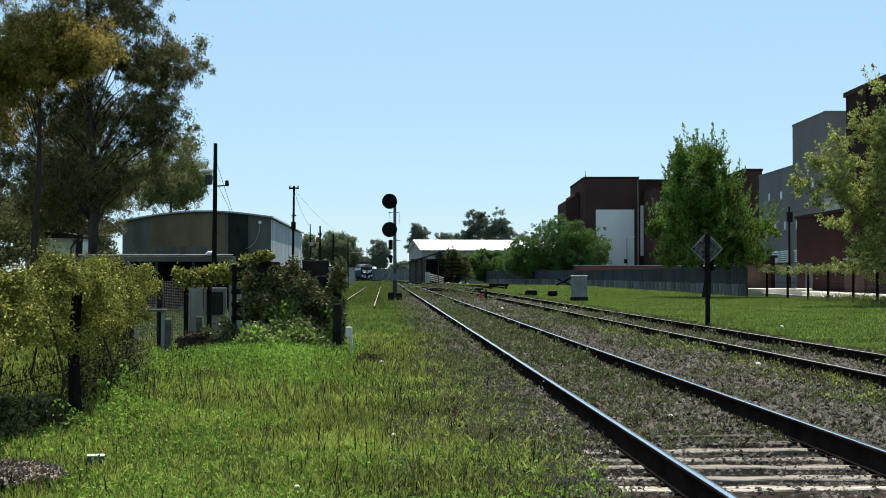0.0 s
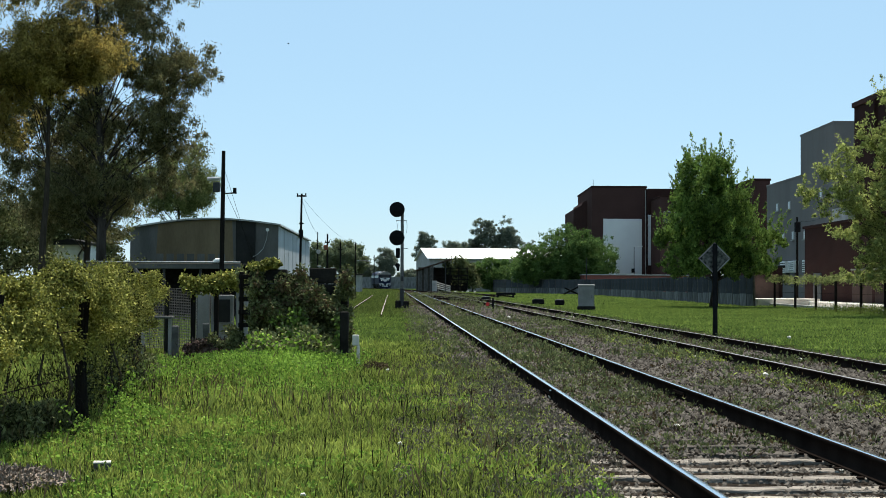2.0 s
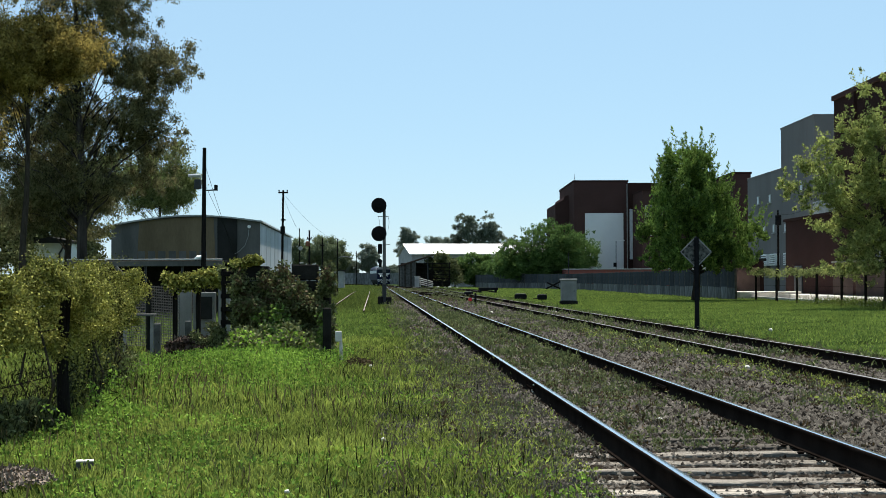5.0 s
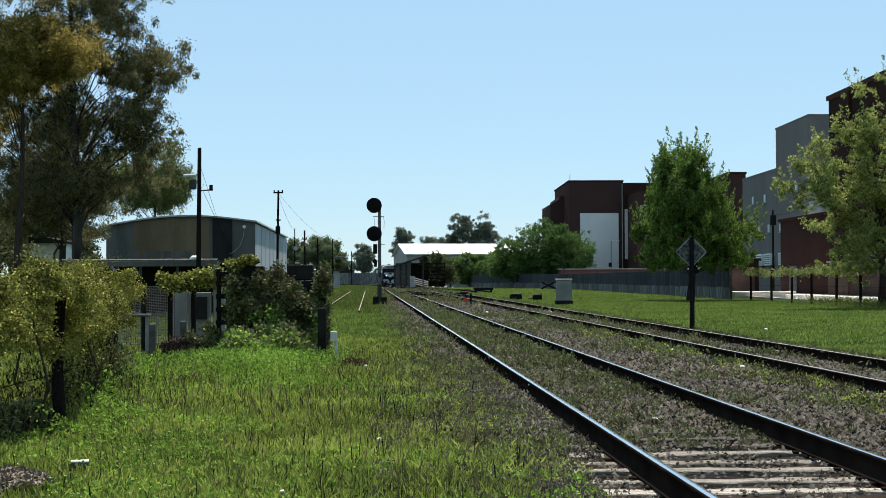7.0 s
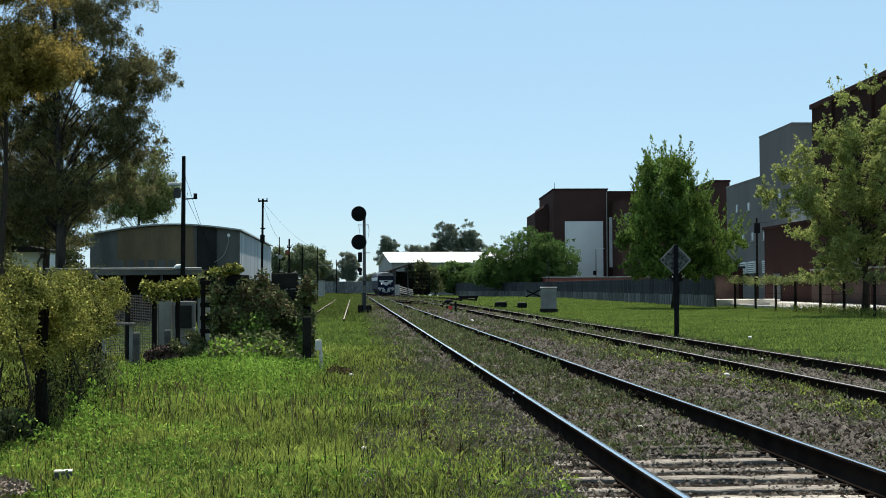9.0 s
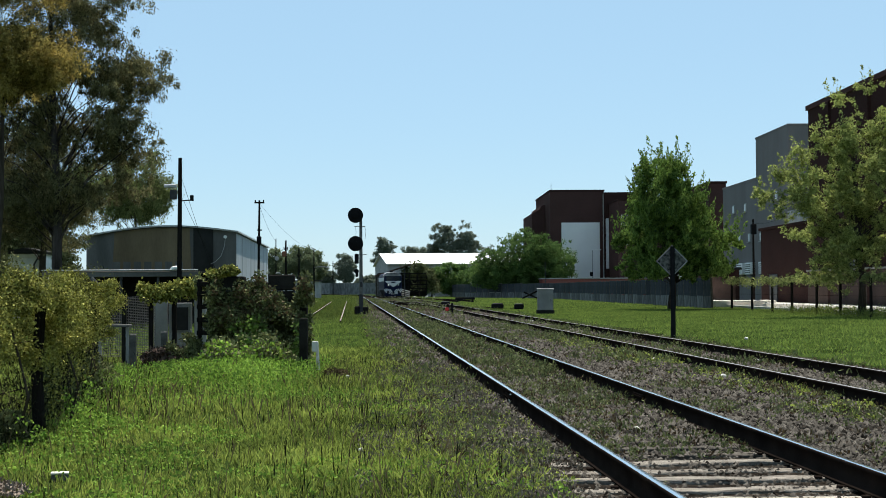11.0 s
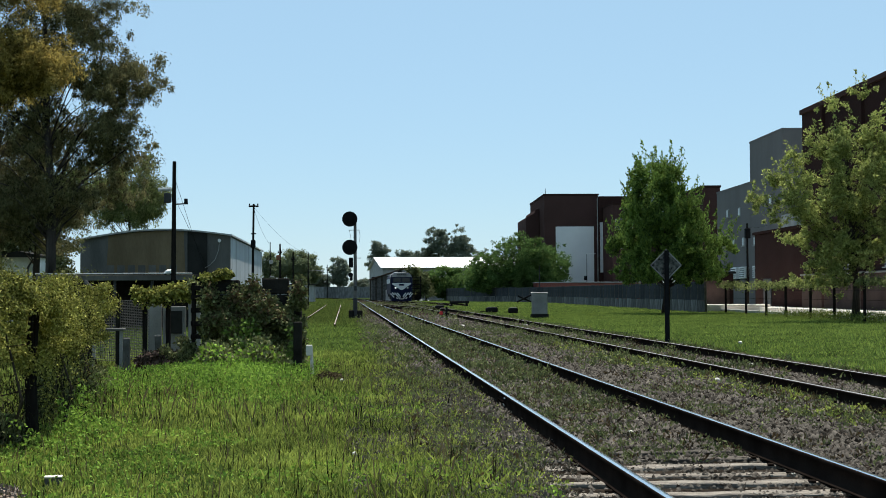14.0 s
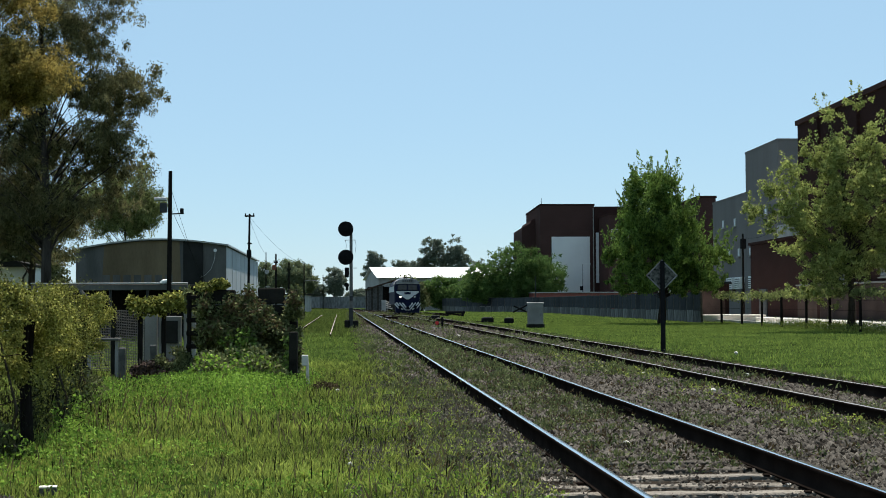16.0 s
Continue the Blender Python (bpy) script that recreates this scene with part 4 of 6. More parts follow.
# ---- trees ----
def tree(name, x, y, label, blobs, clumps, clump_r, per, leaf, material, seed, trunk, bark=None, droop=0.0, up=0.0, limbs=36, gap=0.0, group="trees", shell=2.0, stem=None, plumes=0, foot=2.0, sub=7, spread=0.55, shoots=0, shoot_len=1.2):
    """Trunk with limbs to the clumps, and a crown of single leaves in clumps. blobs: x, y, z, rx, ry, rz over the base."""
    rs = np.random.default_rng(seed)
    tr = thing(name, x, y, -0.08, label, "tree", group)
    bl = np.array(blobs, float)
    vol = (bl[:, 3] * bl[:, 4] * bl[:, 5]) ** 0.75
    total, clumps = clumps, max(12, clumps // sub)
    pick = rs.choice(len(bl), clumps, p=vol / vol.sum())
    d = unit(rs.normal(size=(clumps, 3)))
    r = rs.uniform(0.0, 1.0, clumps) ** (1.0 / shell)
    c = bl[pick, :3] + d * r[:, None] * bl[pick, 3:]
    if plumes:
        # leafy shoots that run up and outwards from the fork to the crown's edge
        tips = c[(r > 0.72) & (c[:, 2] > foot + 2.0)][:plumes]
        root = np.array([0.0, 0.0, foot])
        k = rs.uniform(0.42, 1.06, (len(tips), clumps // len(tips) + 1))
        lift = (1 - k)[:, :, None] * k[:, :, None] * np.array([0, 0, -0.9])
        keep0 = c[: int(clumps * 0.55)]
        c = (root + (tips - root)[:, None, :] * k[:, :, None] + lift + rs.normal(size=(*k.shape, 3)) * (0.12 + 0.55 * np.clip(1.05 - k, 0, 1))[:, :, None]).reshape(-1, 3)
        c = np.concatenate([keep0, c[: int(clumps * 0.6)]])
    c = c[c[:, 2] > 0.35]
    if gap:
        g = np.sin(c[:, 0] * 1.9 + seed) + np.sin(c[:, 1] * 1.7) + np.sin(c[:, 2] * 2.1 + 1.0)
        c = c[g > -1.9 + gap]
    heads = c
    # each bough carries a handful of leaf clumps
    c = np.repeat(c, sub, axis=0) + np.clip(rs.normal(size=(len(c) * sub, 3)), -1.5, 1.5) * spread * np.repeat(rs.uniform(0.5, 1.3, len(c)), sub)[:, None] * np.array([1, 1, 0.62])
    c = c[c[:, 2] > 0.3]
    size = clump_r * rs.uniform(0.5, 1.4, len(c))
    n = rs.poisson(per, len(c))
    at = np.repeat(c, n, axis=0) + rs.normal(size=(n.sum(), 3)) * np.repeat(size, n)[:, None] * np.array([0.55, 0.55, 0.45 + 0.35 * droop])
    if shoots:
        # upright leafy shoots standing out of the crown's upper side
        mid = np.array([heads[:, 0].mean(), heads[:, 1].mean(), 0.0])
        rank = np.argsort(-(heads[:, 2] + 0.9 * np.hypot(heads[:, 0] - mid[0], heads[:, 1] - mid[1]) + rs.normal(size=len(heads)) * 0.8))[:shoots]
        root = heads[rank]
        out = unit((root - mid) * np.array([1, 1, 0]))
        aim = unit(out * rs.uniform(0.05, 0.45, len(root))[:, None] + np.array([0, 0, 1.0]) + rs.normal(size=root.shape) * 0.12)
        m = 46
        k = rs.uniform(0, 1, (len(root), m))
        ln = shoot_len * rs.uniform(0.55, 1.25, len(root))
        tips = root[:, None, :] + aim[:, None, :] * (k * ln[:, None])[:, :, None] + rs.normal(size=(len(root), m, 3)) * (0.03 + 0.13 * (1 - k))[:, :, None]
        at = np.concatenate([at, tips.reshape(-1, 3)])
    # trunk and limbs
    h = trunk[0]
    bm = bmesh.new()
    top = stem or (0.3, 0.0)
    pts = [(top[0] * (k / 6) ** 1.5 + 0.06 * math.sin(k * 1.9 + seed), top[1] * (k / 6) + 0.05 * math.cos(k * 2.3 + seed), h * k / 6) for k in range(7)]
    rad = [trunk[1] * (1.25 if k == 0 else 1) * (1 - 0.72 * k / 6) for k in range(7)]
    tube(pts, rad, 9, bm)
    order = rs.permutation(len(heads))[:limbs]
    for i in order:
        e = heads[i]
        k = min(0.95, max(0.22, (e[2] - 0.35 * np.hypot(e[0], e[1])) / h * rs.uniform(0.6, 0.95)))
        j = int(k * 6)
        f = k * 6 - j
        s = np.array(pts[j]) * (1 - f) + np.array(pts[min(6, j + 1)]) * f
        r0 = trunk[1] * (1 - 0.72 * k) * rs.uniform(0.1, 0.3)
        m1 = s * 0.62 + e * 0.38 + np.array([0, 0, 0.10 * np.linalg.norm(e - s)]) + rs.normal(size=3) * 0.12
        m2 = s * 0.28 + e * 0.72 + np.array([0, 0, 0.06 * np.linalg.norm(e - s)]) + rs.normal(size=3) * 0.12
        tube([s, m1, m2, e], [r0, r0 * 0.65, r0 * 0.4, r0 * 0.12], 5, bm, cap=False)
    part("trunk", bm, bark or M_BARKDK, tr, smooth=True)
    leaves("crown", at, leaf[0], leaf[1], material, rs, droop, up, tr, simple=True)
    return tr


tree("eucalyptus_tree", -17.3, 66, "tall eucalyptus with peeling trunk darkened for shade and drooping grey-green foliage",
     [(2.7, 0, 11.8, 2.7, 2.8, 3.0), (0, 0, 13.6, 3.4, 3, 2.8), (-1.0, 0.5, 10.2, 2.6, 2, 1.8), (3.6, 0, 9.4, 1.3, 1.8, 1.5), (1.7, 0.5, 8.2, 2.7, 2.6, 2.6), (-2.4, 0.5, 7.3, 2.4, 2.6, 2.9),
      (-3, 0, 12.4, 3.2, 3, 3), (0.7, 0, 17.2, 3.6, 3.4, 2.6), (4.0, 0, 11.4, 1.0, 1.5, 2.0), (-1.6, 0.5, 5.8, 3.0, 2.5, 2.2), (1.4, 0.5, 6.2, 2.2, 2.2, 1.2), (-4.5, 0.5, 8.5, 2.2, 2, 3.2)],
     3500, 0.25, 72, (0.155, 0.055), L_EUC, 3, (15.5, 0.29), M_BARK, droop=0.5, limbs=90, gap=1.04, stem=(-0.5, 0))
tree("eucalyptus_tree", -27.0, 134, "big light-green eucalyptus standing behind the shed",
     [(-0.2, 0, 12.4, 3.2, 3, 3.4), (-1.5, 0, 11.0, 4.2, 3, 2.6), (-6.0, 0, 12.0, 3.0, 3, 3.6), (1.7, 0, 10.2, 1.8, 2, 2.2)], 1150, 0.42, 46, (0.27, 0.11), L_GUM, 5, (12.0, 0.22), M_BARKDK, droop=0.4, limbs=50, gap=0.95, stem=(-0.8, 0), spread=0.8)
tree("eucalyptus_tree", -19.2, 70, "slender eucalyptus with dark foliage behind the tall one",
     [(-0.5, 0, 8.5, 2.6, 2.2, 2.8), (-0.6, 0, 6.6, 2.2, 2, 1.4), (-2.5, 0, 5.6, 2.5, 2, 1.8), (0.6, 0, 5.0, 1.8, 1.6, 1.2)], 620, 0.28, 50, (0.17, 0.07), L_EUC, 8, (9.5, 0.22), M_BARKDK, droop=0.6, limbs=30, gap=0.9)
tree("silky_oak_tree", -15.4, 50, "broad tree with olive-gold feathery foliage",
     [(0.2, 0, 10.1, 2.1, 2, 1.3), (1.5, 0, 10.2, 1.1, 1.2, 0.9), (-1.8, 0, 9.7, 1.6, 1.6, 1.3), (-0.3, 0, 13.5, 2.7, 2, 1.1), (-2.3, 0, 7.8, 1.2, 1.2, 1.5)],
     1700, 0.26, 78, (0.135, 0.065), L_GOLD, 14, (9.5, 0.16), M_BARKDK, droop=0.3, limbs=40, gap=0.55)
tree("shade_tree", -22.0, 82, "dark dense shrubby tree in shade", [(0.9, 0, 4.2, 1.5, 1.5, 3.4), (-2.5, 0, 5.5, 2.2, 2, 2.2), (-5, 0, 4.5, 2.5, 2, 3), (-2.0, 0, 3.0, 2.8, 2, 1.9)],
     720, 0.4, 60, (0.2, 0.12), L_IVY, 27, (4.0, 0.25), M_BARKDK, limbs=40)
tree("shade_tree", -25.0, 72, "dark dense shrubby tree in shade", [(0, 0, 4.0, 3.0, 2, 1.9), (2.6, 0, 3.2, 1.3, 1.5, 1.2), (-1.5, 0, 6, 2.5, 2, 2)],
     150, 0.6, 60, (0.22, 0.12), L_IVY, 23, (4.5, 0.25), M_BARKDK, limbs=40)
tree("maple_tree", 18.65, 94, "dense fresh-green broadleaf tree with upright shoots",
     [(-0.6, 0, 9.0, 2.0, 2.0, 1.7), (0.1, 0, 6.8, 3.0, 3.0, 1.9), (0.3, 0, 4.7, 4.5, 3.8, 1.2), (0.3, -0.6, 3.1, 4.2, 3.2, 1.1)],
     2100, 0.20, 50, (0.19, 0.115), L_MAPLE, 31, (8.0, 0.26), M_BARKDK, up=0.75, limbs=70, shell=2.6, gap=0.35, sub=4, spread=0.30, shoots=280, shoot_len=1.75)
tree("poplar_tree", 23.6, 68.6, "open light-green young tree with upright leafy shoots",
     [(-1.3, 0, 6.4, 1.9, 2.0, 3.4), (0.7, 0, 8.2, 2.5, 2.6, 3.2), (-4.0, 0, 6.4, 1.5, 1.2, 1.0), (-3.2, 0, 7.6, 1.0, 0.9, 1.3), (0, 0, 3.8, 3.0, 2.4, 1.8), (-1.6, 0, 2.6, 1.5, 1.4, 1.2), (3.0, 0, 7.5, 3.0, 2.6, 3.4),
      (-1.4, 0, 11.0, 0.25, 0.4, 1.5), (-0.9, 0, 11.7, 0.22, 0.4, 1.5), (0.6, 0, 12.2, 0.4, 0.5, 1.6), (-3.1, 0, 8.6, 0.22, 0.4, 1.0), (-2.2, 0, 9.8, 0.22, 0.4, 1.1), (0.0, 0, 11.4, 0.22, 0.4, 1.4)],
     2100, 0.17, 44, (0.125, 0.085), L_LIGHT, 43, (10.0, 0.19), M_BARKDK, up=0.4, limbs=80, gap=0.25, stem=(-0.6, 0), plumes=120, foot=2.4, sub=5, spread=0.36, shoots=120, shoot_len=1.0)
tree("hedge_tree", 17.5, 214, "thick green tree clump beside the yard fence",
     [(-3.8, 0, 5.0, 3.5, 3, 3.3), (1.1, 0, 6.3, 4.6, 4, 4.9), (5.2, 0, 5.7, 3.9, 3.5, 4.4), (-5.6, 1, 3.6, 2.2, 2, 2.0), (2.0, 0, 3.2, 5.5, 3, 1.4)], 1900, 0.38, 52, (0.25, 0.15), L_BUSH, 51, (7, 0.3), limbs=30, up=0.3, shell=2.6, sub=4, spread=0.6)
for x, y, b, s in ((4.4, 260, [(0, 0, 3.4, 3.4, 3, 2.6)], 61), (8.8, 257, [(0, 0, 3.6, 3.6, 2.5, 2.9)], 62), (13.0, 253, [(0, 0, 3.6, 3.2, 2.5, 3.0)], 63)):
    tree("shrub", x, y, "rounded green shrub by the line", b, 170, 0.6, 55, (0.36, 0.24), L_BUSH, s, (2.5, 0.15), limbs=20, group="shrubs", up=0.2)
tree("shrub_tree", 1.9, 252, "dark green small tree by the warehouse", [(0, 0, 5.0, 2.8, 2, 1.6), (1.5, 0, 2.8, 2.2, 2, 2.2)], 110, 0.7, 40, (0.5, 0.3), L_IVY, 66, (4, 0.2), limbs=20)
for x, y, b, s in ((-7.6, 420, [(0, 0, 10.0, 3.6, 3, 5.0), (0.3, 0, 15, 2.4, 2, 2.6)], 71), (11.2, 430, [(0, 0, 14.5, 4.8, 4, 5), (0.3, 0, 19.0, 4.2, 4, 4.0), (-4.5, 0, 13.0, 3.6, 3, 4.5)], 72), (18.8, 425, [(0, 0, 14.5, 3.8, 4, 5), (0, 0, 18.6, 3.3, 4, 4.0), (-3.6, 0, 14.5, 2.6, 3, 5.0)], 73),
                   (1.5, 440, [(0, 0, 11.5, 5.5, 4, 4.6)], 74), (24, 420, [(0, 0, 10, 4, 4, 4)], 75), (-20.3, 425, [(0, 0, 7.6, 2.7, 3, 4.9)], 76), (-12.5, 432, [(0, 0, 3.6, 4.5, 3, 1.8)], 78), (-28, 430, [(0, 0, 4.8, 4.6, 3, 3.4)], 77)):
    tree("distant_tree", x, y, "distant tree with haze put into its grey-green leaf colour", b, 420, 0.55, 70, (0.46, 0.24), L_FAR, s, (b[0][2], 0.4), limbs=40, gap=0.5, group="distant trees", spread=0.9)
for x, y, b, s in ((-20.0, 240, [(0, 0, 6.4, 3.2, 3, 2.7)], 81), (-24.0, 243, [(0, 0, 6.2, 3.0, 3, 2.6)], 82), (-17.5, 246, [(0, 0, 6.2, 1.9, 2, 2.9)], 83)):
    tree("yard_tree", x, y, "green tree behind the shed, leaf colour lightened for haze", b, 320, 0.55, 56, (0.30, 0.18), L_YARD, s, (4.5, 0.25), limbs=24, group="yard trees")


# ---- railway things ----
sig = thing("railway_signal", -3.0, 82.7, -0.1, "tall signal mast with two black round target discs", "railway signal")
part("base", box(-0.24, 0, 0.27, 0.34, 0.5, 0.55, 0.05), M_CONC_DK, sig, "dark concrete base block")
part("base", box(0.26, 0.1, 0.27, 0.36, 0.5, 0.5, 0.05), M_CONC_DK, sig)
part("lower_mast", box(0, 0, 0.65, 0.26, 0.24, 1.3, 0.02), M_DARKMETAL, sig)
part("mast", tube([(0, 0, 1.25), (0, 0, 6.05)], [0.115, 0.09], 12), mat("weathered_mast_paint", (0.13, 0.13, 0.125), rough=0.7, var=0.3, scale=3, bscale=40, bump=0.1), sig, "weathered grey round mast")
for z in (6.2, 4.44):
    d = part("target_disc", disc(-0.32, -0.22, z, 0.475, 0.03), M_BLACK, sig, "round black target disc")
    part("lamp_hood", tube([(-0.32, -0.24, z), (-0.32, -0.50, z - 0.02)], [0.14, 0.15], 14), M_BLACK, d)
    part("lens", disc(-0.32, -0.26, z, 0.09, 0.02, 14), mat("dull_red_lens", (0.09, 0.012, 0.012), rough=0.2, var=0.1, bump=0), d)
    part("lamp_case", box(-0.32, 0.0, z, 0.30, 0.40, 0.36, 0.04), M_BLACK, d)
    part("bracket", box(-0.15, 0, z, 0.4, 0.08, 0.08), M_DARKMETAL, sig)
part("ladder_hoop", tube([(-0.40, 0, 5.52), (0.28, 0, 5.52)], [0.025, 0.025], 6), M_GREYMETAL, sig)
for x in (-0.36, 0.24):
    part("hanger", tube([(x, 0, 5.52), (x + 0.07, 0, 5.2), (x + 0.02, 0, 4.75)], [0.012] * 3, 5), M_GREYMETAL, sig)
part("arm", tube([(0, 0, 3.78), (0.35, 0, 3.78)], [0.025, 0.025], 6), M_GREYMETAL, sig)
part("marker_box", box(-0.26, -0.05, 3.5, 0.26, 0.2, 0.62, 0.04), M_BLACK, sig, "small black marker light box")
part("dwarf_disc", disc(-0.27, -0.12, 2.72, 0.15, 0.05, 18), M_BLACK, sig)
part("dwarf_case", box(-0.25, 0.03, 2.6, 0.18, 0.22, 0.45, 0.03), M_BLACK, sig)
part("relay_box", box(0.02, -0.18, 1.9, 0.16, 0.14, 0.3, 0.02), M_DARKMETAL, sig)

sign = thing("diamond_sign", 8.25, 41.4, -0.08, "worn diamond-shaped sign on a dark post", "sign")
part("post", tube([(0, 0, 0), (0, 0, 2.88)], [0.078, 0.07], 12), M_BLACK, sign, "dark steel post")
R45 = Matrix.Rotation(radians(45), 4, "Y")
part("board", box(0, 0.10, 2.42, 0.72, 0.02, 0.72, 0.004, None, R45), mat("worn_sign_face", (0.02, 0.022, 0.02), rough=0.7, var=0.55, scale=9, bscale=50, bump=0.1, col2=(0.10, 0.10, 0.09)), sign, "mottled dark worn sign face")
for k in range(4):
    m = Matrix.Translation((0, 0.085, 2.42)) @ R45 @ Matrix.Rotation(radians(90 * k), 4, "Y")
    bm = box(0, 0, 0.34, 0.72, 0.012, 0.035)
    bmesh.ops.transform(bm, matrix=m, verts=bm.verts)
    part("border", bm, M_CONC, sign, "pale reflective border strip")
for z in (2.2, 2.64):
    part("clamp", box(0, 0.06, z, 0.22, 0.06, 0.05), M_DARKMETAL, sign)

cab = thing("relay_cabinet", 8.3, 81, -0.08, "pale grey trackside relay cabinet with a shallow cap", "cabinet")
part("plinth", box(0, 0, 0.12, 1.05, 0.75, 0.28, 0.03), M_CONC_DK, cab)
part("body", box(0, 0, 0.85, 0.92, 0.62, 1.25, 0.02), M_CONC, cab)
part("cap", box(0, 0, 1.53, 1.0, 0.7, 0.12, 0.04), M_CONC_LT, cab)
part("door", box(0, -0.325, 0.83, 0.80, 0.03, 1.1, 0.008), M_CONC, cab)
part("handle", box(0.3, -0.35, 0.85, 0.03, 0.03, 0.16), M_DARKMETAL, cab)
sw = thing("point_indicator", 2.25, 79, -0.06, "low point indicator with a red disc", "point indicator")
part("stand", box(0.3, 0, 0.36, 0.12, 0.12, 0.75, 0.02), M_BLACK, sw)
part("base", box(0.1, 0, 0.04, 0.8, 0.3, 0.1, 0.02), M_DARKMETAL, sw)
part("disc", disc(-0.02, -0.08, 0.36, 0.11, 0.03, 20), M_RED, sw, "red enamel disc")
part("lamp", box(0.0, 0.05, 0.36, 0.2, 0.2, 0.24, 0.03), M_BLACK, sw)
for x, y, s in ((6.7, 101, 1.0), (8.0, 97, 0.75), (3.2, 118, 0.9)):
    pm = thing("point_motor", x, y, -0.06, "low dark steel point motor beside the rail", "point motor", "point motors", rz=3)
    part("case", box(0, 0, 0.22, 0.9 * s, 0.5, 0.36, 0.06), M_BLACK, pm)
    part("lid", box(0, 0, 0.42, 0.7 * s, 0.42, 0.06, 0.02), M_DARKMETAL, pm)
    part("rod", tube([(-0.4 * s, 0, 0.12), (-0.9 * s, 0, 0.12)], [0.03, 0.03], 6), M_RUST, pm)
    part("lever", tube([(0.35 * s, 0, 0.35), (0.45 * s, 0, 0.52)], [0.03, 0.02], 6), M_BLACK, pm)
bs = thing("buffer_stop", branch(150.5), 149.6, -0.06, "dark buffer block at the stub track's end", "buffer stop")
part("beam", box(0, 0, 0.45, 2.2, 0.4, 0.28, 0.03), M_BLACK, bs)
for x in (-0.85, 0.85):
    part("support", box(x, 0.2, 0.2, 0.25, 0.6, 0.42, 0.02), M_BLACK, bs)
cx = thing("crossed_beams", 17.3, 190, -0.06, "two dark crossed timber beams lying at the fence", "timber")
part("beam", tube([(-1.1, 0, 0.1), (1.0, 0, 1.15)], [0.13, 0.12], 6), M_POLE, cx)
part("beam", tube([(-0.9, 0.2, 1.0), (1.1, 0.2, 0.1)], [0.13, 0.12], 6), M_POLE, cx)
gb = thing("grey_kiosk", -2.75, 236, -0.06, "narrow pale grey trackside kiosk", "cabinet")
part("body", box(0, 0, 0.95, 0.85, 0.7, 2.0, 0.03), M_CONC_LT, gb)
part("cap", box(0, 0, 2.0, 0.95, 0.8, 0.1, 0.02), M_CONC_LT, gb)
rl = thing("white_barrier", -1.2, 234, -0.06, "white painted plank barrier sloping beside the kiosk", "barrier")
for k in range(4):
    part("plank", tube([(-1.1, 0, 1.75 - 0.35 * k), (1.3, 0, 1.05 - 0.3 * k)], [0.09, 0.09], 4), M_CONC_LT, rl)
for x in (-0.9, 1.1):
    part("post", box(x, 0.1, 0.6, 0.1, 0.1, 1.3), M_CONC_LT, rl)


# ---- poles and wires ----
def pole(x, y, h, r, label, arms=(), lean=0.0, name="utility_pole", material=None):
    p = thing(name, x, y, -0.1, label, "pole", "poles")
    part("shaft", tube([(0, 0, 0), (lean * 0.5, 0, h / 2), (lean, 0, h)], [r, r * 0.9, r * 0.72], 10), material or M_POLE, p)
    for z, w in arms:
        part("cross_arm", box(lean * z / h, -0.02, z, w, 0.1, 0.1, 0.01), M_POLE, p)
        for k in (-1, 1):
            part("insulator", tube([(lean * z / h + k * w * 0.42, -0.02, z + 0.05), (lean * z / h + k * w * 0.42, -0.02, z + 0.17)], [0.035, 0.045], 8), M_DARKMETAL, p)
    return p


p1 = pole(-9.35, 54.2, 7.0, 0.105, "tall dark creosoted utility pole", lean=0.05)
part("junction_box", box(-0.33, -0.05, 5.85, 0.5, 0.3, 0.12, 0.02), M_GREYMETAL, p1, "pale metal lamp box")
part("lamp_head", box(-0.2, -0.1, 5.5, 0.28, 0.22, 0.4, 0.03), M_DARKMETAL, p1)
part("bracket", tube([(0.05, 0, 5.25), (0.55, 0, 5.28)], [0.03, 0.03], 6), M_DARKMETAL, p1)
part("insulator", tube([(0.52, 0, 5.25), (0.52, 0, 5.48)], [0.08, 0.07], 8), M_BLACK, p1)
p2 = pole(-9.6, 84.6, 7.3, 0.085, "dark utility pole with a small cross arm", arms=((7.15, 0.62),), lean=0.1)
part("transformer", box(0.08, -0.1, 4.75, 0.28, 0.28, 0.5, 0.04), M_BLACK, p2)
part("bracket", box(0.1, -0.05, 5.4, 0.3, 0.08, 0.08), M_BLACK, p2)
for x, y, h, r in ((-10.4, 104, 5.6, 0.05), (-10.0, 108, 5.6, 0.09), (-10.1, 122, 5.4, 0.08), (-9.3, 130, 5.6, 0.07), (-18.9, 330, 8.6, 0.12)):
    yp = pole(x, y, h, r, "thin dark pole in the yard beyond the shed", arms=((h - 0.7, 0.35),) if r > 0.07 else ())
    if y == 108:
        part("signal_head", box(-0.12, -0.15, 4.5, 0.32, 0.25, 0.42, 0.05), M_TILE, yp, "dull red signal head")
    if y == 104:
        part("disc", disc(0.08, -0.1, 4.05, 0.17, 0.04, 18), M_CONC_LT, yp, "round white disc")
        part("counterweight", box(0.15, -0.05, 2.9, 0.3, 0.12, 0.12, 0.02), M_CONC_LT, yp)
    if y == 130:
        part("lamp_arm", tube([(0.0, 0, 3.75), (0.7, 0, 3.85), (1.5, 0, 3.72)], [0.03, 0.03, 0.06], 6), M_CONC_LT, yp, "pale lamp arm")
pole(27.4, 105, 7.0, 0.10, "dark pole with a dark box near its top", name="yard_pole")
part("box", box(0, -0.1, 6.2, 0.4, 0.4, 0.8, 0.03), M_BLACK, bpy.data.objects["yard_pole"])
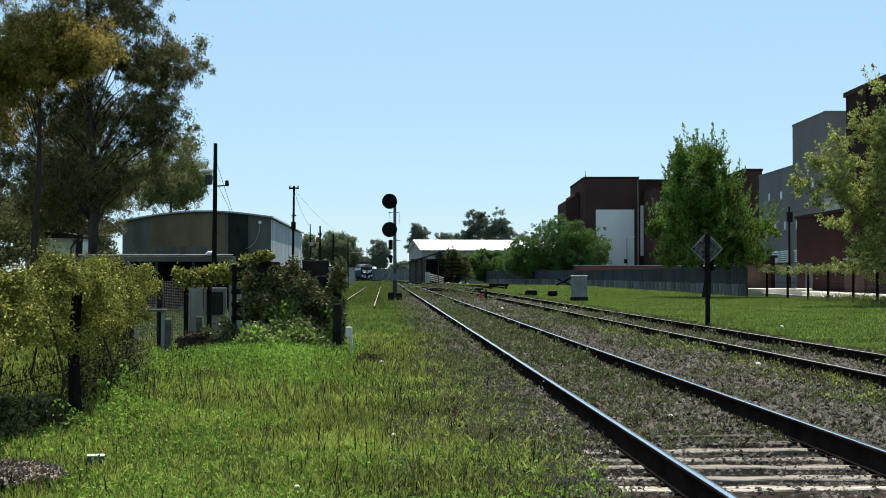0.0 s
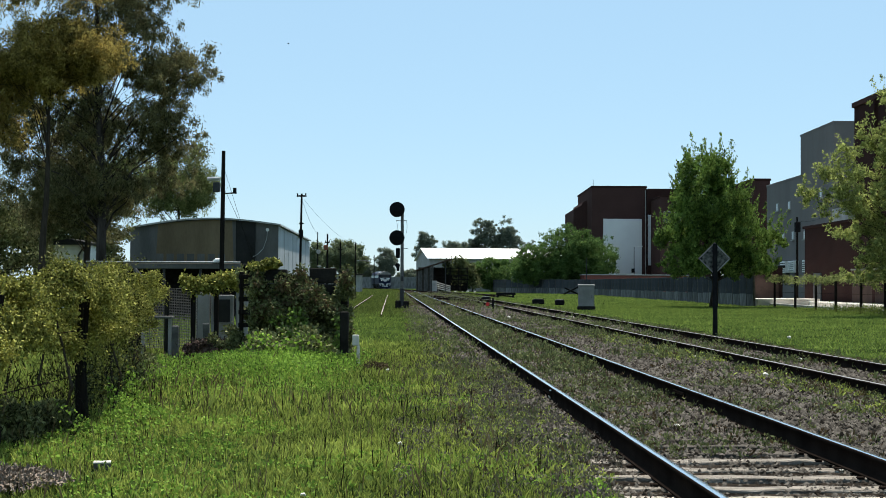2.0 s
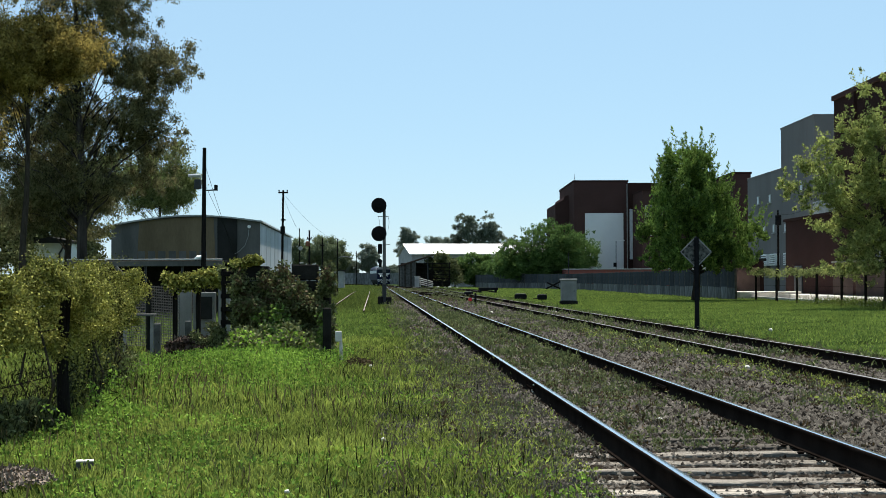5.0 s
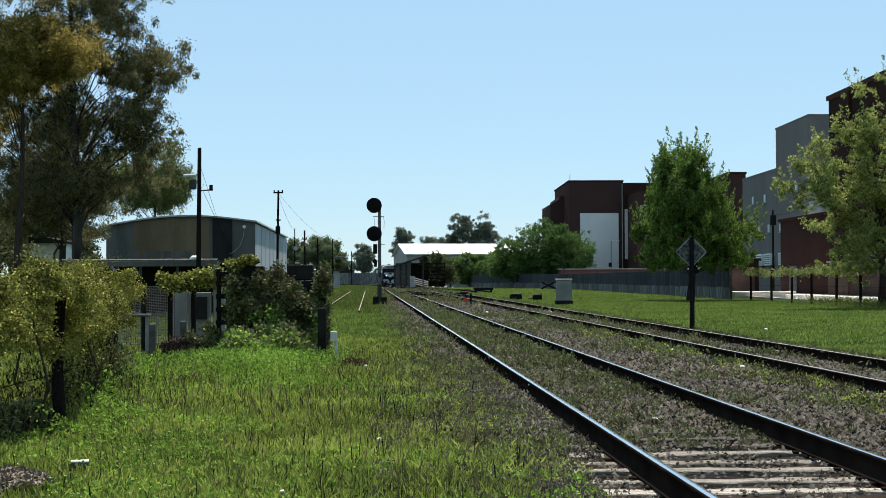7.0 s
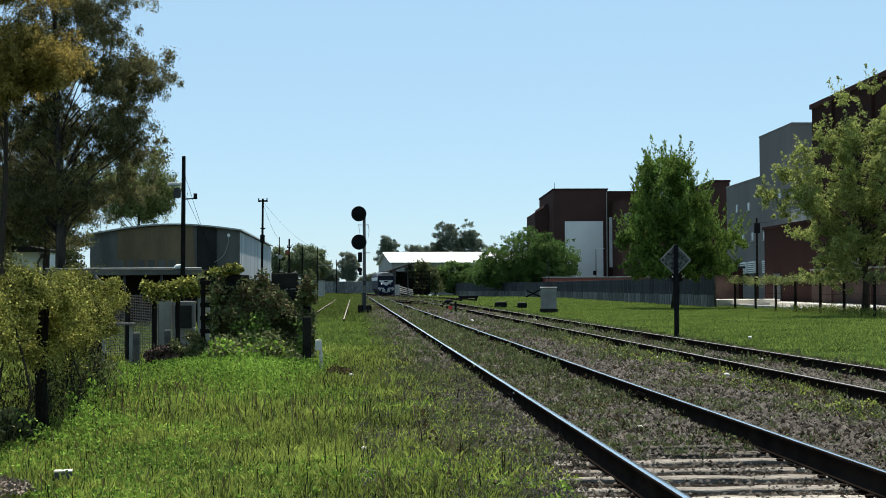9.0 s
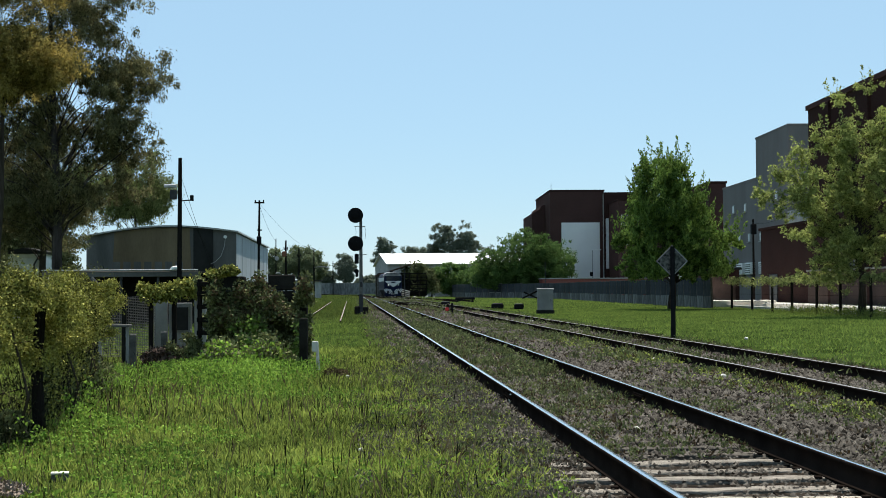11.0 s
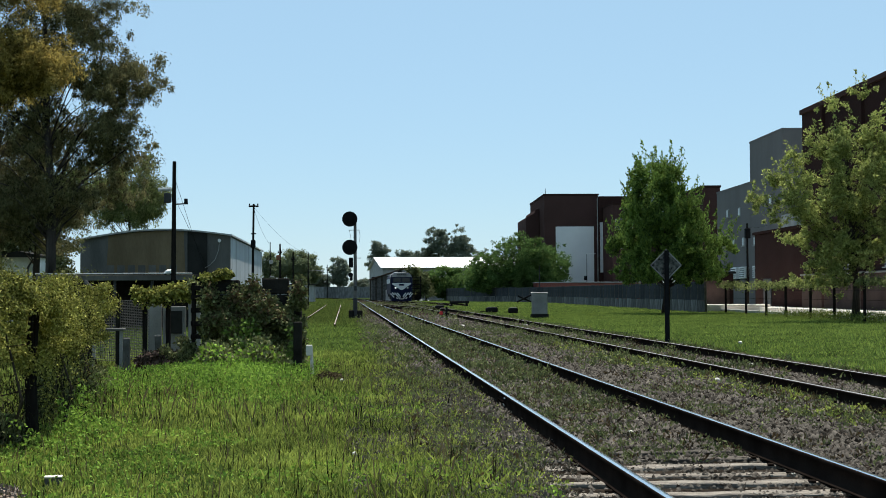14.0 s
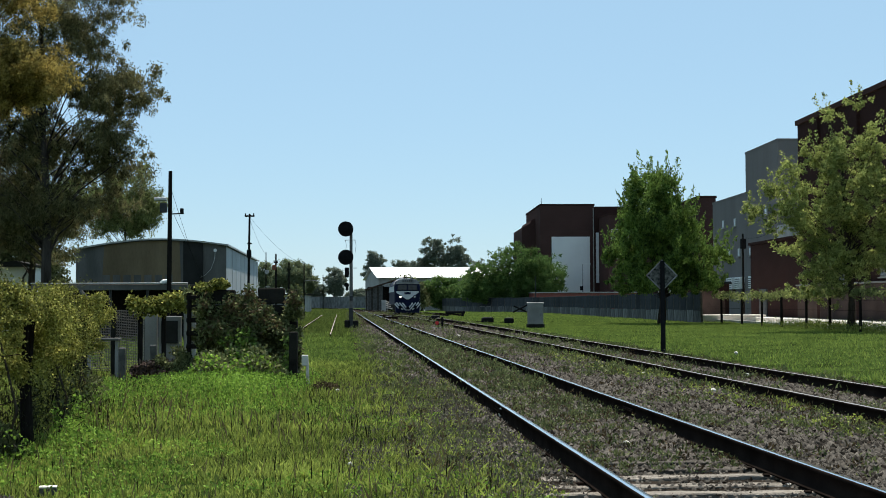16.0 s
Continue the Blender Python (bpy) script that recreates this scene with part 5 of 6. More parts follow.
lp = pole(30.6, 221, 7.9, 0.12, "slim grey street lamp in front of the mill", name="street_lamp", material=M_GREYMETAL)
part("lamp_arm", box(0.7, 0, 7.95, 1.5, 0.1, 0.12), M_WHITE, lp)
part("control_box", box(-0.2, -0.1, 3.9, 0.5, 0.3, 0.7), M_BLACK, lp)
pole(-0.75, 214, 4.8, 0.09, "thin dark metal pole by the lean-to", name="metal_pole", material=M_DARKMETAL)
pole(20.0, 195, 5.5, 0.07, "thin dark metal post by the fence", name="metal_pole", material=M_DARKMETAL)


def wire(a, b, sag, r=0.008, label="thin dark overhead wire"):
    pts = [tuple(Vector(a).lerp(Vector(b), k / 12) - Vector((0, 0, sag * 4 * (k / 12) * (1 - k / 12)))) for k in range(13)]
    ob = part("overhead_wire", tube(pts, [r] * 13, 4), M_BLACK)
    return tagged(ob, label, "wire", "overhead wires")


wire((-9.28, 54.2, 5.4), (-8.6, 60.0, 2.2), 0.0)
wire((-9.28, 54.2, 6.2), (-8.75, 59.0, 2.4), 0.0)
wire((-9.5, 84.6, 6.9), (-10.4, 104, 5.3), 0.3)
wire((-9.5, 84.6, 7.0), (-9.3, 130, 5.3), 0.5)
wire((27.4, 105, 6.6), (35.2, 124, 8.2), 0.3)


# ---- vine-covered fence of the near verge ----
rng = np.random.default_rng(77)


def hedge_x(y):
    return -4.17 - 0.15 * np.maximum(0.0, y - 15.5)


vf = thing("vine_fence", 0, 0, -0.08, "old post fence smothered in yellow-green climbing vine", "fence")
for y, r, h in ((12.2, 0.058, 1.5), (15.1, 0.066, 1.5), (17.6, 0.05, 1.5), (20.3, 0.06, 1.55), (10.0, 0.05, 1.5)):
    x = hedge_x(y)
    part("post", tube([(x, y, 0), (x - 0.03, y, h * 0.5), (x + 0.02, y, h)], [r * 1.1, r, r * 0.9], 8), M_POLE, vf)
for k in range(26):
    y = rng.uniform(9.5, 21.5)
    x = hedge_x(y) + rng.normal() * 0.15
    w = rng.normal(size=4) * 0.15
    part("stem", tube([(x, y, 0), (x + w[0], y + w[1], 0.5), (x + w[2], y + w[3], 1.2)], [0.022, 0.016, 0.010], 5), M_BARKDK, vf)
for z in (0.55, 1.05, 1.5):
    part("wire", tube([(hedge_x(9), 9, z), (hedge_x(15.5), 15.5, z), (hedge_x(21), 21, z)], [0.006] * 3, 4), M_RUST, vf)
# boughs of vine bunched over the wires, thinner below
n = 430
y = rng.uniform(9, 20.9, n)
lob = 0.15 * np.sin(y * 2.3) + 0.13 * np.sin(y * 5.1 + 1) + 0.08 * np.sin(y * 11.0)
q = rng.uniform(0.25, 1, n) ** 0.6
th = rng.uniform(0, 2 * np.pi, n)
x = hedge_x(y) + np.cos(th) * q * (0.36 + lob)
z = 1.30 + lob * 0.75 + np.sin(th) * q * np.where(np.sin(th) > 0, 0.26 + 0.5 * lob, 0.46 + 1.3 * lob)
keep = ((z > 0.86) | (rng.uniform(size=n) < 0.35)) & (grain(y * 1.1, z * 1.8, 2.4) > -0.42)
c = np.stack([x, y, z], 1)[keep]
m_ = rng.integers(200, 720, len(c))
r_ = np.repeat(rng.uniform(0.035, 0.085, len(c)), m_)[:, None]
at = np.repeat(c, m_, axis=0) + rng.normal(size=(m_.sum(), 3)) * r_ * np.array([1.0, 1.2, 0.8])
# loose strands hanging below the mass
strands = []
for k in range(110):
    y0 = rng.uniform(9.5, 21.3) if k < 75 else rng.uniform(15.4, 18.6)
    x0 = float(hedge_x(y0)) + rng.normal() * 0.2
    top, low = rng.uniform(0.9, 1.2), rng.uniform(0.42, 0.9) if k < 75 else rng.uniform(0.05, 0.6)
    m_ = int((top - low) * 75) + 4
    zz = np.linspace(top, low, m_)
    strands.append(np.stack([x0 + 0.05 * np.sin(zz * 7 + k) + rng.normal(size=m_) * 0.03, y0 + 0.05 * np.cos(zz * 5 + k) + rng.normal(size=m_) * 0.03, zz], 1))
at = np.concatenate([at] + strands)
# long shoots standing out of the top
for k in range(60):
    y0 = rng.uniform(9.5, 20.6)
    b_ = np.array([float(hedge_x(y0)) + rng.normal() * 0.2, y0, 1.5])
    e_ = b_ + np.array([rng.normal() * 0.22, rng.normal() * 0.22, rng.uniform(0.05, 0.28)])
    strands.append(b_ + (e_ - b_) * np.linspace(0, 1, 22)[:, None] + rng.normal(size=(22, 3)) * 0.02)
at = np.concatenate([at] + strands[-60:])
leaves("vine_foliage", at, 0.032, 0.022, L_VINE, rng, 0.15, 0.0, vf)
# creeper spilling from the fence foot on to the grass
n = 9000
y = rng.uniform(13.5, 24.5, n)
off = np.abs(rng.normal(size=n)) * 0.45
x = hedge_x(y) + 0.15 + off
z = rng.uniform(0, 1, n) * 0.42 * np.exp(-off * 1.5) * (0.7 + 0.4 * np.sin(y * 2.9 + x * 3))
ok_ = grain(x * 1.3, y, 4.0) > -0.25
leaves("creeper", np.stack([x, y, z + 0.02], 1)[ok_], 0.042, 0.028, L_WEED, rng, 0.0, 0.2, vf, "fresh green creeper leaves")
# dry twigs in near-black, their colour doubling as shade under the vine
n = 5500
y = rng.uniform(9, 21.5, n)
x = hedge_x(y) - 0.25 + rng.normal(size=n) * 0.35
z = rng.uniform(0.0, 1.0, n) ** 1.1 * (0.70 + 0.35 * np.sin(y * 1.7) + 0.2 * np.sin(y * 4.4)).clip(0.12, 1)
leaves("undergrowth", np.stack([x, y, z], 1), 0.12, 0.010, L_STEM, rng, 0.0, 0.7, vf, "dry undergrowth, its dark colour carrying the shade under the vine")

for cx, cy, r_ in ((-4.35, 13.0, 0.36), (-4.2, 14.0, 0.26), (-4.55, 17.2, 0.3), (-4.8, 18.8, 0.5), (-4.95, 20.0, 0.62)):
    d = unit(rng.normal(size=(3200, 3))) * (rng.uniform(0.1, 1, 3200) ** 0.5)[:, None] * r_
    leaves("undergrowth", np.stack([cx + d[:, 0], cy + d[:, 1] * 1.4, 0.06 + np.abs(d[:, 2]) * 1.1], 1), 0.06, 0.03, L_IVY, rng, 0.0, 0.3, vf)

# wire-mesh fence, sheet and junk behind the vine
mf = thing("mesh_fence", -5.65, 28.6, -0.06, "leaning wire-mesh fence panel with dark posts", "fence", rz=0)
for x in (-1.05, -0.45, 0.12, 0.62):
    part("post", box(x, 0, 0.72, 0.09, 0.09, 1.5, 0.01), M_CONC_DK if x < 0 else M_POLE, mf)
part("brace", tube([(-1.35, -0.1, 0.0), (-0.85, 0, 0.75)], [0.06, 0.055], 6), M_CONC_DK, mf)
part("brace", tube([(-1.15, -0.05, 1.85), (-0.75, -0.05, 1.42)], [0.05, 0.05], 6), M_GREYSHEET, mf)
bm = bmesh.new()
for k in range(38):
    tube([(-1.2, 0.02 * math.sin(k), 0.18 + 0.034 * k), (-0.6, 0.05, 0.16 + 0.034 * k), (0.2, 0, 0.2 + 0.034 * k)], [0.0065] * 3, 4, bm, False)
for k in range(38):
    tube([(-1.2 + 0.038 * k, 0.01, 0.18), (-1.2 + 0.038 * k, 0.01, 1.45)], [0.006] * 2, 4, bm, False)
part("mesh", bm, M_GREYSHEET, mf, "sagging grey wire mesh")
js = thing("concrete_panel_stack", -4.95, 29.6, -0.06, "upright grey concrete slabs with dark gaps", "slab")
for x, h, w in ((-0.55, 1.35, 0.3), (-0.12, 1.3, 0.5), (0.32, 1.42, 0.26)):
    part("slab", box(x, 0, h / 2, w, 0.12, h, 0.015), M_CONC, js)
part("hatch", box(-0.12, -0.08, 0.95, 0.36, 0.04, 0.5), M_DARKSHEET, js)
bd = thing("pale_board", -6.1, 27.6, -0.06, "pale weathered board on short legs", "board")
part("top", box(0, 0, 0.85, 0.7, 0.3, 0.05, 0.01), M_CONC_MID, bd)
for x in (-0.28, 0.28):
    part("leg", box(x, 0, 0.42, 0.06, 0.06, 0.84), M_CONC, bd)
gs = thing("stone_marker", -5.5, 26.6, -0.02, "short grey stone marker post", "post", "stone markers")
part("shaft", box(0, 0, 0.33, 0.13, 0.12, 0.68, 0.02), M_CONC_MID, gs)
copy_thing(gs, pose(-5.05, 27.6, 0.0, 2, -2, 10))
n = 5000
x = rng.uniform(-5.75, -4.0, n)
yy = 28.4 + rng.normal(size=n) * 0.12
zz = 1.60 + 0.06 * np.sin(x * 5) + rng.normal(size=n) * 0.055 - 0.25 * rng.uniform(size=n) ** 3
keep = grain(x, yy, 6.0) > -0.35
ov = leaves("hanging_vine", np.stack([x, yy, zz], 1)[keep], 0.075, 0.055, L_VINE, rng, 0.2)
tagged(ov, "yellow-green vine trailing along the fence top", "vine")

# dark old wall overgrown with ivy
iw = thing("ruined_wall", 0, 25.6, -0.05, "near-black old wall of stacked concrete blocks under ivy", "wall")
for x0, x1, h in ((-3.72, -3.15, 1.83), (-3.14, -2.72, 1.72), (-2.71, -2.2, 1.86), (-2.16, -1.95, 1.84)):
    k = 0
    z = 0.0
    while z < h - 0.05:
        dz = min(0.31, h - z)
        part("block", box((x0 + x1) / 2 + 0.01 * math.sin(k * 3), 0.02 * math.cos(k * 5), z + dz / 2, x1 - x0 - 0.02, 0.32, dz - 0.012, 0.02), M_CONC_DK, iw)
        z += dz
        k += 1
for x in (-4.02, -3.82):
    part("upright", box(x, 0, 0.9, 0.07, 0.12, 1.75, 0.01), M_POLE, iw)
for z in (0.75, 1.0, 1.25, 1.5, 1.68):
    part("rung", box(-3.9, -0.02, z, 0.34, 0.1, 0.09, 0.01), M_POLE, iw)
cp = thing("concrete_post", -1.93, 24.3, -0.05, "short dark grey concrete post among ivy", "post")
part("shaft", box(0, 0, 0.5, 0.15, 0.15, 1.1, 0.02), M_CONC_DK, cp)
ws = thing("white_stake", -1.71, 24.2, -0.05, "short white-painted board stake with chipped brown wood", "stake")
stake = box(0.02, 0, 0.28, 0.075, 0.03, 0.62, 0.008)
for v in stake.verts:
    v.co.x += 0.05 * (0.6 - v.co.z) + (0.03 if v.co.z > 0.5 and v.co.x < 0.02 else 0)
part("board", stake, mat("chipped_white_paint", (0.16, 0.09, 0.06), rough=0.8, var=0.2, scale=7, bscale=40, bump=0.2, col2=(0.62, 0.60, 0.57)), ws)
part("cap", box(-0.005, -0.005, 0.53, 0.12, 0.045, 0.20, 0.015), M_PALE, ws, "white painted top")


def patch(name, n, cx, cy, cz, sx, sy, sz, size, m, label, droop=0.1, up=0.0, category="ivy", thresh=-0.5):
    d = unit(rng.normal(size=(n, 3))) * (rng.uniform(0.35, 1.0, n) ** 0.5)[:, None]
    at = np.array([[cx, cy, cz]]) + d * np.array([[sx, sy, sz]])
    at += 0.09 * np.stack([grain(at[:, 0], at[:, 2], 8), grain(at[:, 2], at[:, 0], 7), grain(at[:, 0], at[:, 1], 9)], 1)
    keep = (grain(at[:, 0] * 1.3, at[:, 2] * 1.3 + at[:, 1], 5.0) > thresh) & (at[:, 2] > ground_z(at[:, 0], at[:, 1]) - 0.02)
    ob = leaves(name, at[keep], size, size * 0.75, m, rng, droop, up)
    return tagged(ob, label, category, kind="stuff")


def curtain(name, n, x0, x1, z0, z1, y, thick, size, m, label, thresh, droop=0.1, up=0.0, category="ivy", spread=0.0):
    """Growth hanging over an upright face: lumpy in depth, ragged at its top edge."""
    x = rng.uniform(x0, x1, n)
    z = rng.uniform(z0, z1, n)
    g = grain(x * 1.4, z * 1.4, 4.3) + 0.5 * grain(x, z, 11.0)
    topz = z1 - 0.16 + 0.12 * np.sin(x * 6.0) + 0.09 * np.sin(x * 15.0)
    yy = y - thick * (0.45 + 0.4 * g) * (1 + spread * (z1 - z)) * rng.uniform(0.5, 1.0, n)
    keep = (z < topz) & (g > thresh) & (z > ground_z(x, yy))
    at = np.stack([x, yy, z], 1)[keep] + rng.normal(size=(int(keep.sum()), 3)) * 0.03
    return tagged(leaves(name, at, size, size * 0.72, m, rng, droop, up), label, category, kind="stuff")


IVY = "dark tangled ivy over the ruined wall"
curtain("ivy", 3000, -3.75, -1.86, 1.1, 1.86, 25.45, 0.32, 0.066, L_IVY, IVY, -0.25)
curtain("ivy", 28000, -3.75, -1.86, 0.05, 1.66, 25.45, 0.62, 0.068, L_IVY, IVY, -0.75, spread=0.9)
curtain("dry_ivy", 4200, -3.7, -1.9, 0.2, 1.75, 25.36, 0.6, 0.08, L_RUSSET, "brown withered ivy on the ruined wall", -0.15, spread=0.6)
curtain("bramble", 3200, -3.6, -2.0, 0.05, 1.05, 25.2, 0.75, 0.075, L_MAPLE, "bright green bramble shoots before the ivy", 0.12, 0.0, 0.3, "bramble", 1.3)
patch("bramble", 9000, -2.95, 24.6, 0.08, 1.05, 1.2, 0.66, 0.07, L_IVY, "heap of green creeper sloping from the wall to the grass", category="bramble", thresh=-0.45, up=0.2)
patch("bramble", 3000, -2.9, 24.3, 0.08, 1.1, 1.3, 0.58, 0.08, L_WEED, "heap of green creeper sloping from the wall to the grass", category="bramble", thresh=0.05, up=0.3)
curtain("ivy", 4000, -4.6, -3.4, 0.05, 0.7, 25.6, 0.5, 0.06, L_IVY, "dark tangled ivy over the ruined wall", -0.2, 0.0, 0.3, "bramble", 1.2)
curtain("ivy", 4500, -4.35, -3.6, 0.5, 1.8, 25.9, 0.3, 0.066, L_IVY, "dark tangled ivy over the ruined wall", 0.0)
patch("hanging_vine", 1600, -3.55, 25.4, 1.83, 0.35, 0.25, 0.07, 0.07, L_VINE, "yellow-green vine trailing along the wall top", 0.2, 0, "vine")
patch("dry_leaf_heap", 5200, -4.45, 25.6, 0.16, 0.7, 0.6, 0.30, 0.075, mat("withered_leaves", (0.07, 0.05, 0.042), rough=0.9, var=0.3, scale=9, island=0.5, bump=0), "heap of dark withered leaves", category="leaf heap", thresh=-0.9)
patch("dry_litter", 1500, -1.35, 23.4, -0.02, 0.45, 0.5, 0.10, 0.05, L_RUSSET, "brown dead leaves at the foot of the white stake", category="litter", thresh=-0.9)
# broad-leaved weeds on the mound
n = 120000
y = rng.uniform(17.0, 27.5, n)
x = rng.normal(-3.0, 1.25, n)
dens = 0.8 * np.exp(-(((x + 3.1) / 1.6) ** 2 + ((y - 24.0) / 3.6) ** 2)) * (0.75 + 0.7 * grain(x, y, 2.2))
keep = (rng.uniform(size=n) < dens) & (x < -1.5)
x, y = x[keep], y[keep]
z = ground_z(x, y) + rng.uniform(0, 1, len(x)) ** 1.5 * 0.24
tagged(leaves("mound_weeds", np.stack([x, y, z], 1), 0.046, 0.026, L_WEED, rng, 0.0, 0.6), "lush bright green broad-leaved weeds", "weeds", kind="stuff")

# vine fence beyond the field, along the yard road
rf = thing("field_fence", 0, 0, -0.08, "wire field fence on dark posts with vine along its top", "fence")
for y in (100.5, 94.5, 89.2, 84.6, 79.4, 75.0, 70.0, 65.5):
    part("post", tube([(23.05, y * 0.94, 0), (23.05, y * 0.94, 2.15)], [0.085, 0.075], 8), M_POLE, rf)
for z in (0.6, 1.1, 1.6, 2.0):
    part("wire", tube([(23.05, 60, z), (23.05, 95, z)], [0.008, 0.008], 4), M_RUST, rf)
n = 3800
y = rng.uniform(62, 95.5, n)
z = 2.0 + 0.08 * np.sin(y * 0.9) + rng.normal(size=n) * 0.13
keep = grain(y, z, 0.7) > -0.35
leaves("vine", np.stack([23.05 + rng.normal(size=n) * 0.2, y, z], 1)[keep], 0.15, 0.10, L_GUM, rng, 0.2, 0, rf)
n = 6000
y = rng.uniform(60, 80, n)
x = 23.6 + rng.normal(size=n) * 1.1
z = np.abs(rng.normal(size=n)) * 0.16
tagged(leaves("field_edge_weeds", np.stack([x, y, z], 1), 0.16, 0.030, L_ROUGH, rng, 0, 0.8), "dark green weeds round the tree's foot", "weeds", kind="stuff")


# ---- stones and litter ----
def rock(x, y, z, s, label="pale white stone lying on the ground", m=None, flat=0.7, category="stone"):
    bm = bmesh.new()
    bmesh.ops.create_icosphere(bm, subdivisions=2, radius=s)
    o = Vector((x * 3, y * 3, 0))
    for v in bm.verts:
        v.co *= 0.85 + 0.45 * noise.noise(v.co / s * 0.9 + o)
        v.co.z *= flat
    ob = part("stone", bm, m or M_PALE)
    ob.matrix_basis = pose(x, y, z + s * flat * 0.5, 0, 0, (x * 77) % 360)
    return tagged(ob, label, category, "scattered stones")


for px, py, ps in ((698, 762, 0.042), (527, 855, 0.032), (795, 643, 0.06), (512, 622, 0.06), (1216, 612, 0.07), (1340, 641, 0.075), (1403, 615, 0.09), (1185, 728, 0.05), (888, 546, 0.13), (1472, 800, 0.045),
                   (1000, 545, 0.12), (675, 642, 0.06), (1383, 577, 0.09)):
    yy = 2350 * 1.5 / (py - 487)
    xx = (px - 784) / 2350 * yy
    off = xx - t1(yy)
    zz = float(bed_height(np.array(xx), np.array(yy))) if -2.3 < off < 7 else float(ground_z(np.array(xx), np.array(yy))) + 0.05
    rock(xx, yy, zz, ps * 0.82)
rs_ = rock(1.36, 17.75, 0.0, 0.055, "white plastic scrap beside the rail", M_WHITE, 1.6, "litter")
bk = thing("brick_block", -2.92, 11.2, -0.11, "single grey block with a pale top in the grass", "block", rz=12)
part("body", box(0, 0, 0.05, 0.14, 0.10, 0.11, 0.008), M_CONC_MID, bk)
part("top", box(0, 0, 0.112, 0.145, 0.105, 0.014, 0.004), M_PALE, bk, "pale top")
n = 5200
dd = unit(rng.normal(size=(n, 3))) * (rng.uniform(0, 1, n) ** 0.5)[:, None]
tagged(stones("rubble", 900, -3.55 + dd[:900, 0] * 0.7, 10.1 + dd[:900, 1] * 0.5, np.abs(dd[:900, 2]) * 0.06, 0.022, M_DIRT, rng), "small heap of brown rubble in the grass", "rubble", kind="stuff")
lit = leaves("dry_litter", np.stack([-3.55 + dd[:, 0] * 0.7, 10.1 + dd[:, 1] * 0.55, 0.0 + np.abs(dd[:, 2]) * 0.09], 1), 0.05, 0.02, M_DIRT, rng, 0.0, 0.0)
tagged(lit, "patch of dry brown twigs and dead leaves", "litter", kind="stuff")
for dx, dy, ds in ((1.0, 236, 0.3), (2.2, 234, 0.22), (3.1, 237, 0.35), (4.4, 235, 0.2)):
    rock(dx, dy, -0.06, ds, "pale rubble lying before the lean-to")
bag = rock(-9.8, 56.0, 2.37, 0.22, "white bag lying on the canopy roof", M_WHITE, 0.6, "bag")


# ---- the locomotive ----
def loco_section(k, y, dz=0.0):
    return [(x * k, y, z + dz) for x, z in ((-1.5, 1.15), (1.5, 1.15), (1.5, 3.3), (1.36, 3.75), (1.0, 4.02), (0.5, 4.13), (-0.5, 4.13), (-1.0, 4.02), (-1.36, 3.75), (-1.5, 3.3))]


def loft(rings, bm=None):
    bm = bm or bmesh.new()
    vs = [[bm.verts.new(p) for p in r] for r in rings]
    k = len(vs[0])
    for a, b in zip(vs, vs[1:]):
        for i in range(k):
            bm.faces.new((a[i], a[(i + 1) % k], b[(i + 1) % k], b[i]))
    bm.faces.new(vs[0]), bm.faces.new(list(reversed(vs[-1])))
    bmesh.ops.recalc_face_normals(bm, faces=bm.faces)
    return bm


loco = thing("locomotive", 0, 350, 0.155, "navy and white diesel locomotive with chevron-striped front", "locomotive")
part("body", loft([loco_section(1.0, 1.6), loco_section(1.0, 16.5)]), M_NAVY, loco, "dark navy side body")
cabf = part("cab", loft([loco_section(0.95, 0.25, -0.04), loco_section(1.0, 0.55), loco_section(1.005, 1.6)]), M_NAVY, loco, "navy blue driver's cab")
part("cab_roof", loft([[(x * 0.97, y, z) for x, y, z in ((-1.42, 0.18, 3.5), (1.42, 0.18, 3.5), (1.2, 0.22, 3.86), (0.6, 0.25, 4.1), (-0.6, 0.25, 4.1), (-1.2, 0.22, 3.86))],
                       [(x * 1.02, y, z) for x, y, z in ((-1.5, 3.5, 3.5), (1.5, 3.5, 3.5), (1.3, 3.5, 3.92), (0.6, 3.5, 4.2), (-0.6, 3.5, 4.2), (-1.3, 3.5, 3.92))]]), M_CONC, cabf, "grey cab roof")
for s in (-1, 1):
    w = part("windscreen", prism([(s * 0.08, 2.78), (s * 1.15, 2.78), (s * 1.10, 3.38), (s * 0.08, 3.42)], 0.16, 0.24), M_GLASS, cabf, "dark windscreen pane")
    part("wiper", tube([(s * 0.6, 0.13, 2.75), (s * 0.45, 0.13, 3.2)], [0.02, 0.015], 4), M_BLACK, w)
    part("side_window", box(s * 1.5, 1.0, 3.05, 0.06, 0.7, 0.6), M_GLASS, cabf)
    part("side_band", box(s * 1.505, 9.0, 2.95, 0.03, 14.9, 0.62), M_LOCOGREY, loco, "pale grey upper side band")
    part("handrail", tube([(s * 1.35, 0.1, 1.2), (s * 1.35, 0.1, 2.4)], [0.03, 0.03], 5), M_WHITE, loco)
for i in range(5):
    part("number_bar", box(-0.5 + 0.25 * i, 0.14, 3.86, 0.16, 0.03, 0.14), M_DARKMETAL, cabf, "dark number bar")
part("nose", box(0, 0.12, 1.9, 2.75, 0.25, 1.6, 0.06), M_NAVY, loco, "navy blue front panel")
part("white_vee", prism([(-1.32, 2.68), (1.32, 2.68), (1.28, 2.50), (0.12, 1.72), (-0.12, 1.72), (-1.28, 2.50)], -0.04, -0.006), M_LOCOWHITE, loco, "white V-shaped front marking")
part("nameplate", box(0, -0.055, 2.44, 0.72, 0.02, 0.26), M_NAVY, loco, "dark lettering bar")
